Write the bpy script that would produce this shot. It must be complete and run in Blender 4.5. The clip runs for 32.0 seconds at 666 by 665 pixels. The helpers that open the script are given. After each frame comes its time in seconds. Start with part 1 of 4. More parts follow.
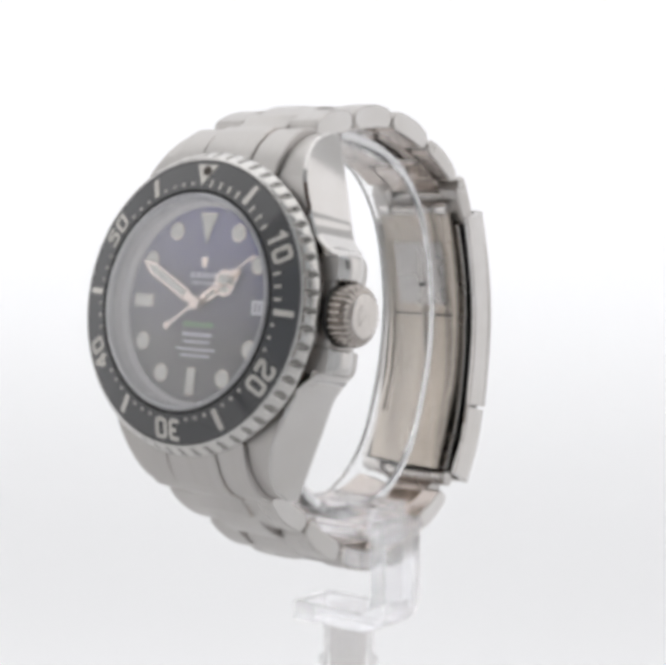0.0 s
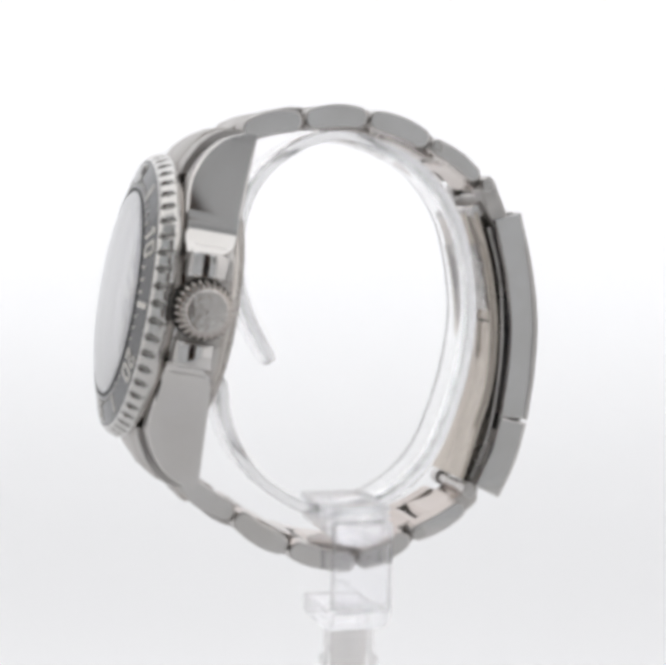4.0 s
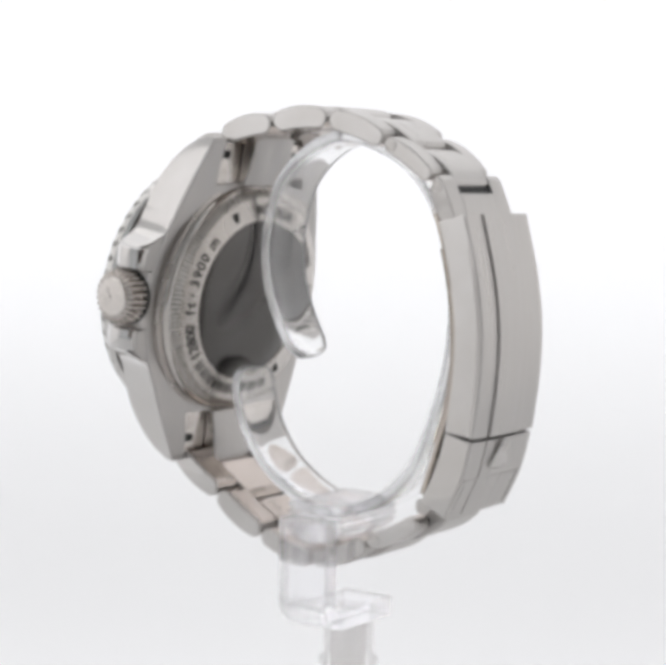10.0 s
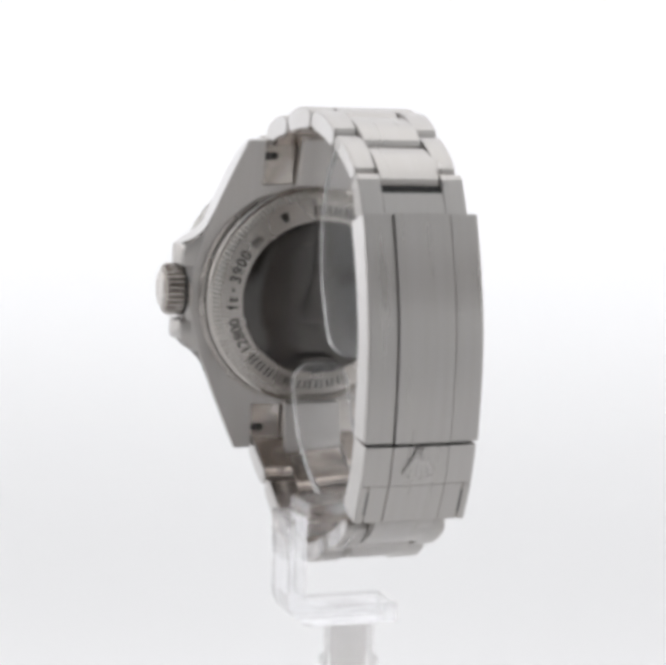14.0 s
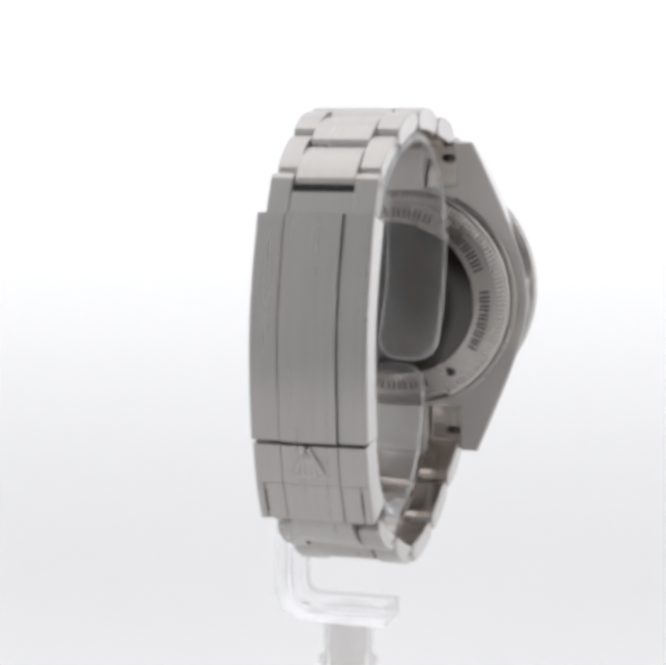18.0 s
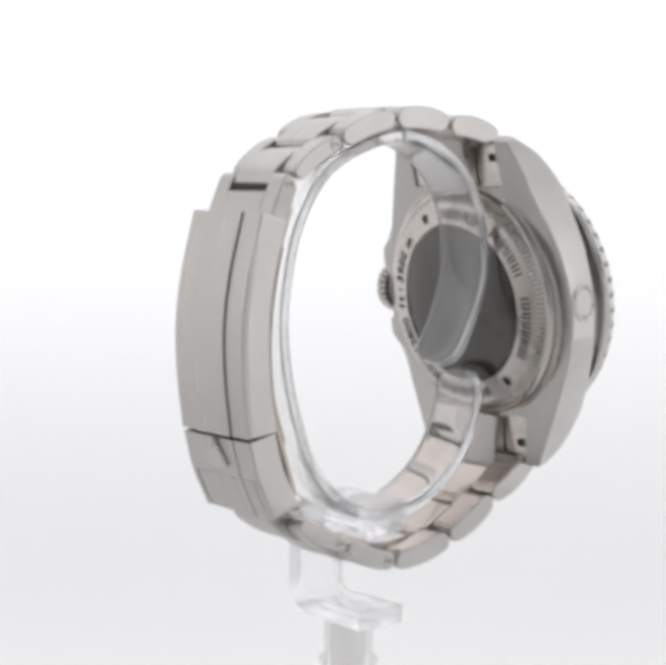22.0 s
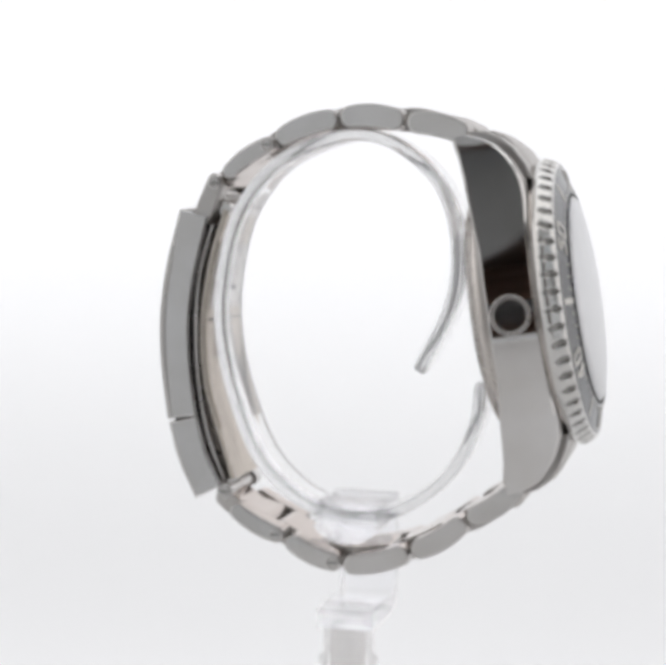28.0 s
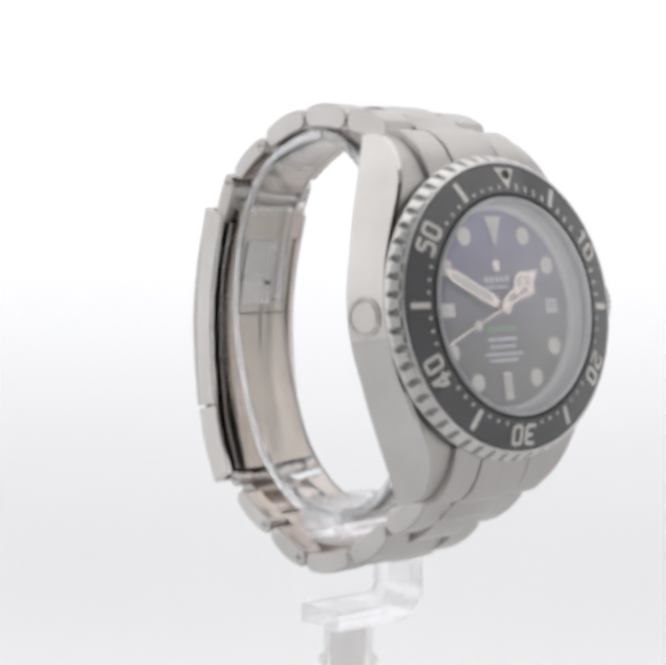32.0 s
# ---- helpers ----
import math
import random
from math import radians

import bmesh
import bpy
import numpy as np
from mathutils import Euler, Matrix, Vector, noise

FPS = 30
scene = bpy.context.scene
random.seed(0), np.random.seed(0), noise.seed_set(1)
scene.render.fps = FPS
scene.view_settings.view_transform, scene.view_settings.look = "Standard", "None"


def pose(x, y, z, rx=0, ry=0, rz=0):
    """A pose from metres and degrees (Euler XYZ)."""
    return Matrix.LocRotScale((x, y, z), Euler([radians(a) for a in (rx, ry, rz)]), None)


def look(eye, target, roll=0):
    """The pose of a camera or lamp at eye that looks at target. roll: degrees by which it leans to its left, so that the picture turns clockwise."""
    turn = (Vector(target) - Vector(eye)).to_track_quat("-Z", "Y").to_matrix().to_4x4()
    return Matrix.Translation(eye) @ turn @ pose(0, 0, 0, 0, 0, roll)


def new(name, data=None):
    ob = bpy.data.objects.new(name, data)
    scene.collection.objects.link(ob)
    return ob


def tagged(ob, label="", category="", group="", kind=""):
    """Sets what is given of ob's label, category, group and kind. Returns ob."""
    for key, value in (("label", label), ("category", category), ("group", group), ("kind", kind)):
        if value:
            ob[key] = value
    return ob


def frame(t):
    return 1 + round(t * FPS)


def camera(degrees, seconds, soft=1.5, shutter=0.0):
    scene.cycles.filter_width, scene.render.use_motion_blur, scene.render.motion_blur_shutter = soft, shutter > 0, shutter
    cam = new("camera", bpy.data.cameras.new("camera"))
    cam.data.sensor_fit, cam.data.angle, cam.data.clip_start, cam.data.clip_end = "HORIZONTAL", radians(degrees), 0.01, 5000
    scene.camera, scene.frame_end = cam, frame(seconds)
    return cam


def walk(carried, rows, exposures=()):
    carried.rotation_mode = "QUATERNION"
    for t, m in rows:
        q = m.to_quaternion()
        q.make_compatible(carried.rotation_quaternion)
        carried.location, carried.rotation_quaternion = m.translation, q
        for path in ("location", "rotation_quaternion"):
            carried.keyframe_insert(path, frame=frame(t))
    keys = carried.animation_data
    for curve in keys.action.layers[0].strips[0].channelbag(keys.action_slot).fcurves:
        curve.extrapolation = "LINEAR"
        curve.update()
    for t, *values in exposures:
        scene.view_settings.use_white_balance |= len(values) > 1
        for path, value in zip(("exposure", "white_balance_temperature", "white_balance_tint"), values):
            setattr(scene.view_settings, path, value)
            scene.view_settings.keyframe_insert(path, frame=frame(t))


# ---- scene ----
cam = camera(21.36, 32.0, soft=5.7)
EYE = (0.0, -0.279, 0.02576)
AIM = (-math.sin(radians(0.626)) * 0.279, -0.279 + math.cos(radians(0.626)) * 0.279, 0.02576 - math.tan(radians(4.869)) * 0.279)
walk(cam, [(0.0, look(EYE, AIM, 0.694)), (32.0, look(EYE, AIM, 0.694))])

# the turntable: constant speed clockwise seen from above, degrees at the start and per second
TURN_START, TURN_RATE = -38.0, -8.775
SECOND_START, SECOND_RATE = 55.0, 6.03

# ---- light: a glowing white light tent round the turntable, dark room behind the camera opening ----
world = bpy.data.worlds.new("room")
world.use_nodes = True
world.node_tree.nodes["Background"].inputs[0].default_value = (0.02, 0.02, 0.022, 1)
scene.world = world

MM = 0.001


# ---- materials ----
def material(name):
    m = bpy.data.materials.new(name)
    m.use_nodes = True
    return m, m.node_tree.nodes, m.node_tree.links, m.node_tree.nodes["Principled BSDF"]


def steel(name, colour, rough, brushed=0.0, along=(0, 0, 1), stretch=40.0):
    """Steel: brushed lines run along the given axis of the thing; fine scratches and smears in the gloss."""
    m, n, l, b = material(name)
    b.inputs["Metallic"].default_value = 1.0
    co = n.new("ShaderNodeTexCoord")
    tone = n.new("ShaderNodeValToRGB")
    tone.color_ramp.elements[0].position, tone.color_ramp.elements[1].position = (0.1, 0.9) if brushed else (0.3, 0.7)
    tone.color_ramp.elements[0].color = (colour[0] * 0.93, colour[1] * 0.92, colour[2] * 0.90, 1)
    tone.color_ramp.elements[1].color = (*[c * 1.05 for c in colour], 1)
    cloud = n.new("ShaderNodeTexNoise")
    cloud.inputs["Scale"].default_value = 90.0
    cloud.inputs["Detail"].default_value = 5.0
    l.new(co.outputs["Object"], cloud.inputs["Vector"])
    l.new(cloud.outputs[0], tone.inputs[0])
    l.new(tone.outputs[0], b.inputs["Base Color"])
    smear = n.new("ShaderNodeTexNoise")
    smear.inputs["Scale"].default_value = 160.0
    smear.inputs["Detail"].default_value = 3.0
    l.new(co.outputs["Object"], smear.inputs["Vector"])
    ramp = n.new("ShaderNodeMapRange")
    ramp.inputs[1].default_value, ramp.inputs[2].default_value = 0.3, 0.7
    ramp.inputs[3].default_value, ramp.inputs[4].default_value = rough * 0.85, rough * 1.2
    l.new(smear.outputs[0], ramp.inputs[0])
    l.new(ramp.outputs[0], b.inputs["Roughness"])
    if brushed:
        mp = n.new("ShaderNodeMapping")
        mp.inputs["Scale"].default_value = [9000.0 if a == 0 else 9000.0 / stretch for a in along]
        l.new(co.outputs["Object"], mp.inputs["Vector"])
        lines = n.new("ShaderNodeTexNoise")
        lines.inputs["Scale"].default_value = 1.0
        lines.inputs["Detail"].default_value = 2.0
        l.new(mp.outputs[0], lines.inputs["Vector"])
        bump = n.new("ShaderNodeBump")
        bump.inputs["Strength"].default_value = brushed
        bump.inputs["Distance"].default_value = 0.00002
        l.new(lines.outputs[0], bump.inputs["Height"])
        l.new(bump.outputs[0], b.inputs["Normal"])
        # wider streaks in the tone and the gloss
        wide = n.new("ShaderNodeMapping")
        wide.inputs["Scale"].default_value = [900.0 if a == 0 else 45.0 for a in along]
        l.new(co.outputs["Object"], wide.inputs["Vector"])
        streak = n.new("ShaderNodeTexNoise")
        streak.inputs["Scale"].default_value = 1.0
        streak.inputs["Detail"].default_value = 4.0
        l.new(wide.outputs[0], streak.inputs["Vector"])
        l.new(streak.outputs[0], tone.inputs[0])
        l.new(streak.outputs[0], ramp.inputs[0])
        # the sheen spreads across the brushing
        grain = n.new("ShaderNodeTangent")
        grain.direction_type, grain.axis = "RADIAL", "X"
        l.new(grain.outputs[0], b.inputs["Tangent"])
        b.inputs["Anisotropic"].default_value = 0.92
        b.inputs["Anisotropic Rotation"].default_value = 0.25
    return m


def plain(name, colour, rough=0.5, metal=0.0, spots=0.0, scale=400.0):
    m, n, l, b = material(name)
    b.inputs["Roughness"].default_value = rough
    b.inputs["Metallic"].default_value = metal
    if spots:
        co = n.new("ShaderNodeTexCoord")
        tx = n.new("ShaderNodeTexNoise")
        tx.inputs["Scale"].default_value = scale
        tx.inputs["Detail"].default_value = 4.0
        l.new(co.outputs["Object"], tx.inputs["Vector"])
        cr = n.new("ShaderNodeValToRGB")
        cr.color_ramp.elements[0].position, cr.color_ramp.elements[1].position = 0.3, 0.7
        cr.color_ramp.elements[0].color = (*[c * (1 - spots) for c in colour], 1)
        cr.color_ramp.elements[1].color = (*[min(1, c * (1 + spots)) for c in colour], 1)
        l.new(tx.outputs[0], cr.inputs[0])
        l.new(cr.outputs[0], b.inputs["Base Color"])
    else:
        b.inputs["Base Color"].default_value = (*colour, 1)
    return m


STEEL = (0.59, 0.572, 0.561)
polished = steel("polished_steel", (0.655, 0.641, 0.634), 0.06)
crown_steel = steel("crown_steel", (0.47, 0.435, 0.41), 0.22)
face_steel = steel("crown_face_steel", (0.66, 0.63, 0.61), 0.22)
wear = face_steel.node_tree.nodes.new("ShaderNodeBump")
wear.inputs["Strength"].default_value, wear.inputs["Distance"].default_value = 0.5, 0.0003
pits = face_steel.node_tree.nodes.new("ShaderNodeTexNoise")
pits.inputs["Scale"].default_value, pits.inputs["Detail"].default_value = 900.0, 3.0
face_steel.node_tree.links.new(face_steel.node_tree.nodes["Texture Coordinate"].outputs["Object"], pits.inputs["Vector"])
face_steel.node_tree.links.new(pits.outputs[0], wear.inputs["Height"])
face_steel.node_tree.links.new(wear.outputs[0], face_steel.node_tree.nodes["Principled BSDF"].inputs["Normal"])
brushed_long = steel("brushed_steel_lengthwise", STEEL, 0.31, 0.35, (0, 1, 1))
brushed_case = steel("brushed_steel_case", STEEL, 0.34, 0.3, (0, 1, 1))
ring_steel = plain("pale_ring_steel", (0.68, 0.68, 0.68), 0.3, 0.1, 0.04)
# white in place of the steel's glint on the ring's edge and engraving
ring_glint = plain("white_ring_glint", (0.97, 0.97, 0.97), 0.5)
bezel_steel = steel("bezel_steel", (0.66, 0.65, 0.64), 0.17)
back_steel = steel("case_back_steel", (0.52, 0.49, 0.465), 0.28)
satin = steel("satin_steel", STEEL, 0.26)
inside_steel = steel("inner_blade_steel", (0.60, 0.545, 0.49), 0.24, 0.2, (0, 1, 1))
link_inside = steel("link_inside_steel", (0.54, 0.48, 0.445), 0.13)
notch_shade_steel = steel("shaded_notch_steel", (0.3, 0.29, 0.28), 0.2)
rim_steel = steel("case_back_rim_steel", (0.6, 0.57, 0.545), 0.12)
flute_steel = steel("fluted_steel", (0.58, 0.55, 0.52), 0.25)
link_pale = steel("end_link_inside_steel", (0.66, 0.62, 0.59), 0.2)
band_steel = steel("turned_band_steel", (0.56, 0.53, 0.505), 0.26)
turned = band_steel.node_tree.nodes.new("ShaderNodeTangent")
turned.direction_type, turned.axis = "RADIAL", "Y"
band_steel.node_tree.links.new(turned.outputs[0], band_steel.node_tree.nodes["Principled BSDF"].inputs["Tangent"])
band_steel.node_tree.nodes["Principled BSDF"].inputs["Anisotropic"].default_value = 0.8
titanium = steel("grey_titanium", (0.115, 0.11, 0.107), 0.2)
hand_gold = steel("hand_white_gold", (0.85, 0.76, 0.70), 0.18)
insert_black = plain("black_ceramic", (0.014, 0.016, 0.022), 0.08, 0, 0.15)
insert_black.node_tree.nodes["Principled BSDF"].inputs["IOR"].default_value = 1.95
platinum = steel("platinum_numerals", (0.6, 0.585, 0.56), 0.45)
lume = plain("pale_lume", (0.94, 0.95, 0.88), 0.6, 0, 0.03)
paint_white = plain("white_print", (0.8, 0.82, 0.9), 0.6)
paint_green = plain("green_print", (0.2, 0.42, 0.2), 0.6)
paint_dark = plain("dark_engraving", (0.03, 0.028, 0.026), 0.6)
# grey for caps, tips, slots and a seam; in the flutes it paints shade
groove_grey = plain("grey_groove", (0.16, 0.155, 0.15), 0.5, 0.6)
bed_shade = plain("groove_shade_bed", (0.06, 0.055, 0.05), 0.5, 0.3)
# near-black for gaps and holes, shade put into the colour; also gasket, pin
gap_dark = plain("dark_gap", (0.02, 0.02, 0.02), 0.7)
pip_brown = plain("dark_brown_pip", (0.045, 0.03, 0.02), 0.5)
date_grey = plain("grey_date_print", (0.38, 0.38, 0.42), 0.6)
date_white = plain("date_disc", (0.9, 0.92, 0.96), 0.6)


def dial_material():
    m, n, l, b = material("blue_to_black_dial")
    co = n.new("ShaderNodeTexCoord")
    sep = n.new("ShaderNodeSeparateXYZ")
    l.new(co.outputs["Generated"], sep.inputs[0])
    cr = n.new("ShaderNodeValToRGB")
    e = cr.color_ramp.elements
    e[0].position, e[0].color = 0.30, (0.010, 0.010, 0.012, 1)
    e[1].position, e[1].color = 0.92, (0.028, 0.034, 0.27, 1)
    mid = e.new(0.55)
    mid.color = (0.017, 0.02, 0.10, 1)
    l.new(sep.outputs["Z"], cr.inputs[0])
    l.new(cr.outputs[0], b.inputs["Base Color"])
    b.inputs["Roughness"].default_value = 0.32
    b.inputs["IOR"].default_value = 2.0
    return m


dial_paint = dial_material()


def clear(name, ior, rough, tint=(1, 1, 1), through_part=1.0, straight=0.0):
    m, n, l, b = material(name)
    b.inputs["Base Color"].default_value = (*tint, 1)
    b.inputs["Transmission Weight"].default_value = through_part
    b.inputs["IOR"].default_value = ior
    if rough:
        co = n.new("ShaderNodeTexCoord")
        tx = n.new("ShaderNodeTexNoise")
        tx.inputs["Scale"].default_value = 300.0
        l.new(co.outputs["Object"], tx.inputs["Vector"])
        mr = n.new("ShaderNodeMapRange")
        mr.inputs[3].default_value, mr.inputs[4].default_value = rough * 0.4, rough * 1.6
        l.new(tx.outputs[0], mr.inputs[0])
        l.new(mr.outputs[0], b.inputs["Roughness"])
    else:
        b.inputs["Roughness"].default_value = 0.03
    if straight:
        pass_on, mix = n.new("ShaderNodeBsdfTransparent"), n.new("ShaderNodeMixShader")
        mix.inputs[0].default_value = 1 - straight
        l.new(pass_on.outputs[0], mix.inputs[1])
        l.new(b.outputs[0], mix.inputs[2])
        l.new(mix.outputs[0], n["Material Output"].inputs[0])
    return m


def thin_clear(name, ior, gain=1.0):
    """Clear glass that lets light straight through; Fresnel drives its gloss."""
    m, n, l, b = material(name)
    n.remove(b)
    pass_on, gloss, mix, fr = n.new("ShaderNodeBsdfTransparent"), n.new("ShaderNodeBsdfGlossy"), n.new("ShaderNodeMixShader"), n.new("ShaderNodeLayerWeight")
    pass_on.inputs[0].default_value = (0.99, 0.985, 0.992, 1)
    gloss.inputs["Roughness"].default_value = 0.02
    fr.inputs[0].default_value = 0.5
    steep, scale = n.new("ShaderNodeMath"), n.new("ShaderNodeMath")
    steep.operation, scale.operation = "POWER", "MULTIPLY_ADD"
    steep.inputs[1].default_value = 2.1
    f0 = gain * ((ior - 1) / (ior + 1)) ** 2
    scale.inputs[1].default_value, scale.inputs[2].default_value = 1 - f0, f0
    l.new(fr.outputs["Facing"], steep.inputs[0])
    l.new(steep.outputs[0], scale.inputs[0])
    l.new(scale.outputs[0], mix.inputs[0])
    l.new(pass_on.outputs[0], mix.inputs[1])
    l.new(gloss.outputs[0], mix.inputs[2])
    l.new(mix.outputs[0], n["Material Output"].inputs[0])
    return m


crystal_glass = thin_clear("sapphire_crystal", 1.77, 1.0)


def scatter(m, share, colour=(0.96, 0.965, 0.98, 1)):
    """Lets a share of the light spread through the material, from the front and from behind."""
    n, l = m.node_tree.nodes, m.node_tree.links
    last = n["Material Output"].inputs[0].links[0].from_socket
    behind, front, both, mix = n.new("ShaderNodeBsdfTranslucent"), n.new("ShaderNodeBsdfDiffuse"), n.new("ShaderNodeMixShader"), n.new("ShaderNodeMixShader")
    behind.inputs[0].default_value = front.inputs[0].default_value = colour
    both.inputs[0].default_value, mix.inputs[0].default_value = 0.5, share
    l.new(behind.outputs[0], both.inputs[1])
    l.new(front.outputs[0], both.inputs[2])
    l.new(last, mix.inputs[1])
    l.new(both.outputs[0], mix.inputs[2])
    l.new(mix.outputs[0], n["Material Output"].inputs[0])


# whitish scatter painted in for light refracted at the crystal's rim
crystal_edge = clear("crystal_edge", 1.6, 0.0, (1, 1, 1), 0.9, 0.3)
scatter(crystal_edge, 0.5)
acrylic = clear("clear_acrylic", 1.42, 0.0, (0.985, 0.985, 0.995), 0.975, 0.6)
acrylic_post = clear("frosted_core", 1.25, 0.0, (0.99, 0.955, 0.925), 0.2, 0.58)
acrylic_solid = clear("solid_clear_acrylic", 1.49, 0.0, (1, 1, 1), 1.0)
scatter(acrylic_solid, 0.04)
acrylic_rim = clear("clear_acrylic_rim", 1.49, 0.0, (1, 1, 1), 1.0)
scatter(acrylic_rim, 0.22)
acrylic_block = clear("clear_acrylic_block", 1.38, 0.0, (0.98, 0.98, 1.0), 0.98, 0.32)


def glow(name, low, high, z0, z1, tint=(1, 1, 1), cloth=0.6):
    """Tent fabric that glows by itself, without lamps: strength set from z0 to z1."""
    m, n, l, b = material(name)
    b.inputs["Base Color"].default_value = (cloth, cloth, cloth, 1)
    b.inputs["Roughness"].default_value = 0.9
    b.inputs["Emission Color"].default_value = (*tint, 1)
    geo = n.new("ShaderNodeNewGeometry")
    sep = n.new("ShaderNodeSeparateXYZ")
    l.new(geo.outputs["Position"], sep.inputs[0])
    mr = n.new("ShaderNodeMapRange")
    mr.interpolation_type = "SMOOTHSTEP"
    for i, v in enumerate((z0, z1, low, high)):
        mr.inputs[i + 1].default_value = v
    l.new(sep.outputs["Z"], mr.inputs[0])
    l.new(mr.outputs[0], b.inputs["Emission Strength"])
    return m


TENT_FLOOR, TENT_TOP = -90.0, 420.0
# painted-in glow by height: the backdrop's fade and what the steel mirrors
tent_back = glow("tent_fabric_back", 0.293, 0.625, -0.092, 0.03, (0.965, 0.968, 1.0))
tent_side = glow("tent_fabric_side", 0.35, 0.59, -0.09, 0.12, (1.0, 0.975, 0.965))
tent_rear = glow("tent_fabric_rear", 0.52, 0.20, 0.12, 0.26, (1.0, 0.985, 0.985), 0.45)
corner_grey = glow("grey_corner_panel", 0.50, 0.44, 0.1, 0.25, (1.0, 0.98, 0.97), 0.2)
left_grey = glow("grey_side_panel", 0.42, 0.38, 0.05, 0.085, (0.94, 0.97, 1.0), 0.12)
dim_side_grey = glow("dim_side_panel", 0.44, 0.05, 0.05, 0.085, (0.94, 0.97, 1.0), 0.12)
upper_grey = glow("blue_grey_upper_panel", 0.36, 0.36, 0, 1, (0.86, 0.94, 1.0), 0.2)
dim_panel = glow("dim_mirrored_panel", 0.045, 0.055, 0, 0.3, (0.92, 0.97, 1.0), 0.12)
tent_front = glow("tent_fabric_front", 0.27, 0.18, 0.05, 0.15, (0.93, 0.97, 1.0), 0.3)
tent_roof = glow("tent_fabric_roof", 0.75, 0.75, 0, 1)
floor_white = plain("white_tent_floor", (0.79, 0.79, 0.79), 0.55, 0, 0.01, 20.0)
dark_cloth = plain("dark_brown_cloth", (0.3, 0.19, 0.145), 0.9, 0, 0.4, 6.0)


# ---- mesh helpers: all lengths below are millimetres ----
def part(name, bm, mat, parent=None, label="", sharp=18.0, m=None):
    """One bmesh as one mesh object under a thing or a part."""
    if m is not None:
        bm.transform(m)
    bmesh.ops.remove_doubles(bm, verts=bm.verts, dist=1e-4)
    bmesh.ops.recalc_face_normals(bm, faces=bm.faces)
    bm.transform(Matrix.Diagonal((MM, MM, MM, 1)))
    me = bpy.data.meshes.new(name)
    bm.to_mesh(me)
    bm.free()
    for one in (mat if isinstance(mat, (list, tuple)) else [mat]):
        me.materials.append(one)
    me.polygons.foreach_set("use_smooth", [True] * len(me.polygons))
    me.set_sharp_from_angle(angle=radians(sharp))
    ob = new(name, me)
    ob.parent = parent
    if label:
        ob["label"] = label
    return ob


def box(bm, x0, x1, y0, y1, z0, z1):
    vs = [bm.verts.new((x, y, z)) for x in (x0, x1) for y in (y0, y1) for z in (z0, z1)]
    for f in ((0, 1, 3, 2), (4, 6, 7, 5), (0, 4, 5, 1), (2, 3, 7, 6), (0, 2, 6, 4), (1, 5, 7, 3)):
        bm.faces.new([vs[i] for i in f])
    return bm


def bevel_all(bm, width, segments=2, angle=30.0):
    es = [e for e in bm.edges if len(e.link_faces) == 2 and e.calc_face_angle(0) > radians(angle)]
    bmesh.ops.bevel(bm, geom=es, offset=width, offset_type="OFFSET", segments=segments, profile=0.5, affect="EDGES", clamp_overlap=True)
    return bm


def prism(pts, lo, hi, axis="x", bevel=0.0, segments=2, taper=0.0):
    """A closed outline of (a, b) pairs drawn out along an axis. For x the pairs are (y, z); for z they are (x, y)."""
    bm = bmesh.new()

    def at(p, h):
        return (h, p[0], p[1]) if axis == "x" else (p[0], p[1], h)

    a = [bm.verts.new(at(p, lo)) for p in pts]
    b = [bm.verts.new(at(p, hi)) for p in pts]
    caps = [bm.faces.new(a), bm.faces.new(b[::-1])]
    k = len(pts)
    for i in range(k):
        bm.faces.new((a[i], a[(i + 1) % k], b[(i + 1) % k], b[i]))
    bmesh.ops.recalc_face_normals(bm, faces=bm.faces)
    if bevel:
        es = set(e for f in caps for e in f.edges)
        bmesh.ops.bevel(bm, geom=list(es), offset=bevel, offset_type="OFFSET", segments=segments, profile=0.5, affect="EDGES", clamp_overlap=True)
    return bm


def lathe(profile, seg=96, wobble=None, closed=False, a0=0.0, a1=360.0):
    """A profile of (radius, height) pairs turned round z. wobble(i_profile, angle) is added to the radius."""
    bm = bmesh.new()
    full = abs(a1 - a0 - 360) < 1e-6
    cols = []
    for s in range(seg if full else seg + 1):
        a = radians(a0 + (a1 - a0) * s / seg)
        col = []
        for i, (r, h) in enumerate(profile):
            rr = r + (wobble(i, a) if wobble else 0)
            col.append(bm.verts.new((rr * math.sin(a), rr * math.cos(a), h)))
        cols.append(col)
    k = len(profile)
    for s in range(seg):
        c, d = cols[s], cols[(s + 1) % len(cols)]
        for i in range(k if closed else k - 1):
            j = (i + 1) % k
            bm.faces.new((c[i], d[i], d[j], c[j]))
    return bm


def disc(r, lo, hi, seg=48, bevel=0.0):
    prof = [(1e-5, lo), (r, lo), (r, hi - bevel), (r - bevel, hi), (1e-5, hi)]
    return lathe(prof, seg)


def rounded(x0, x1, y0, y1, r, k=4):
    pts = []
    for cx, cy, a in ((x1 - r, y1 - r, 0), (x0 + r, y1 - r, 90), (x0 + r, y0 + r, 180), (x1 - r, y0 + r, 270)):
        for i in range(k + 1):
            t = radians(a + 90 * i / k)
            pts.append((cx + r * math.cos(t), cy + r * math.sin(t)))
    return pts


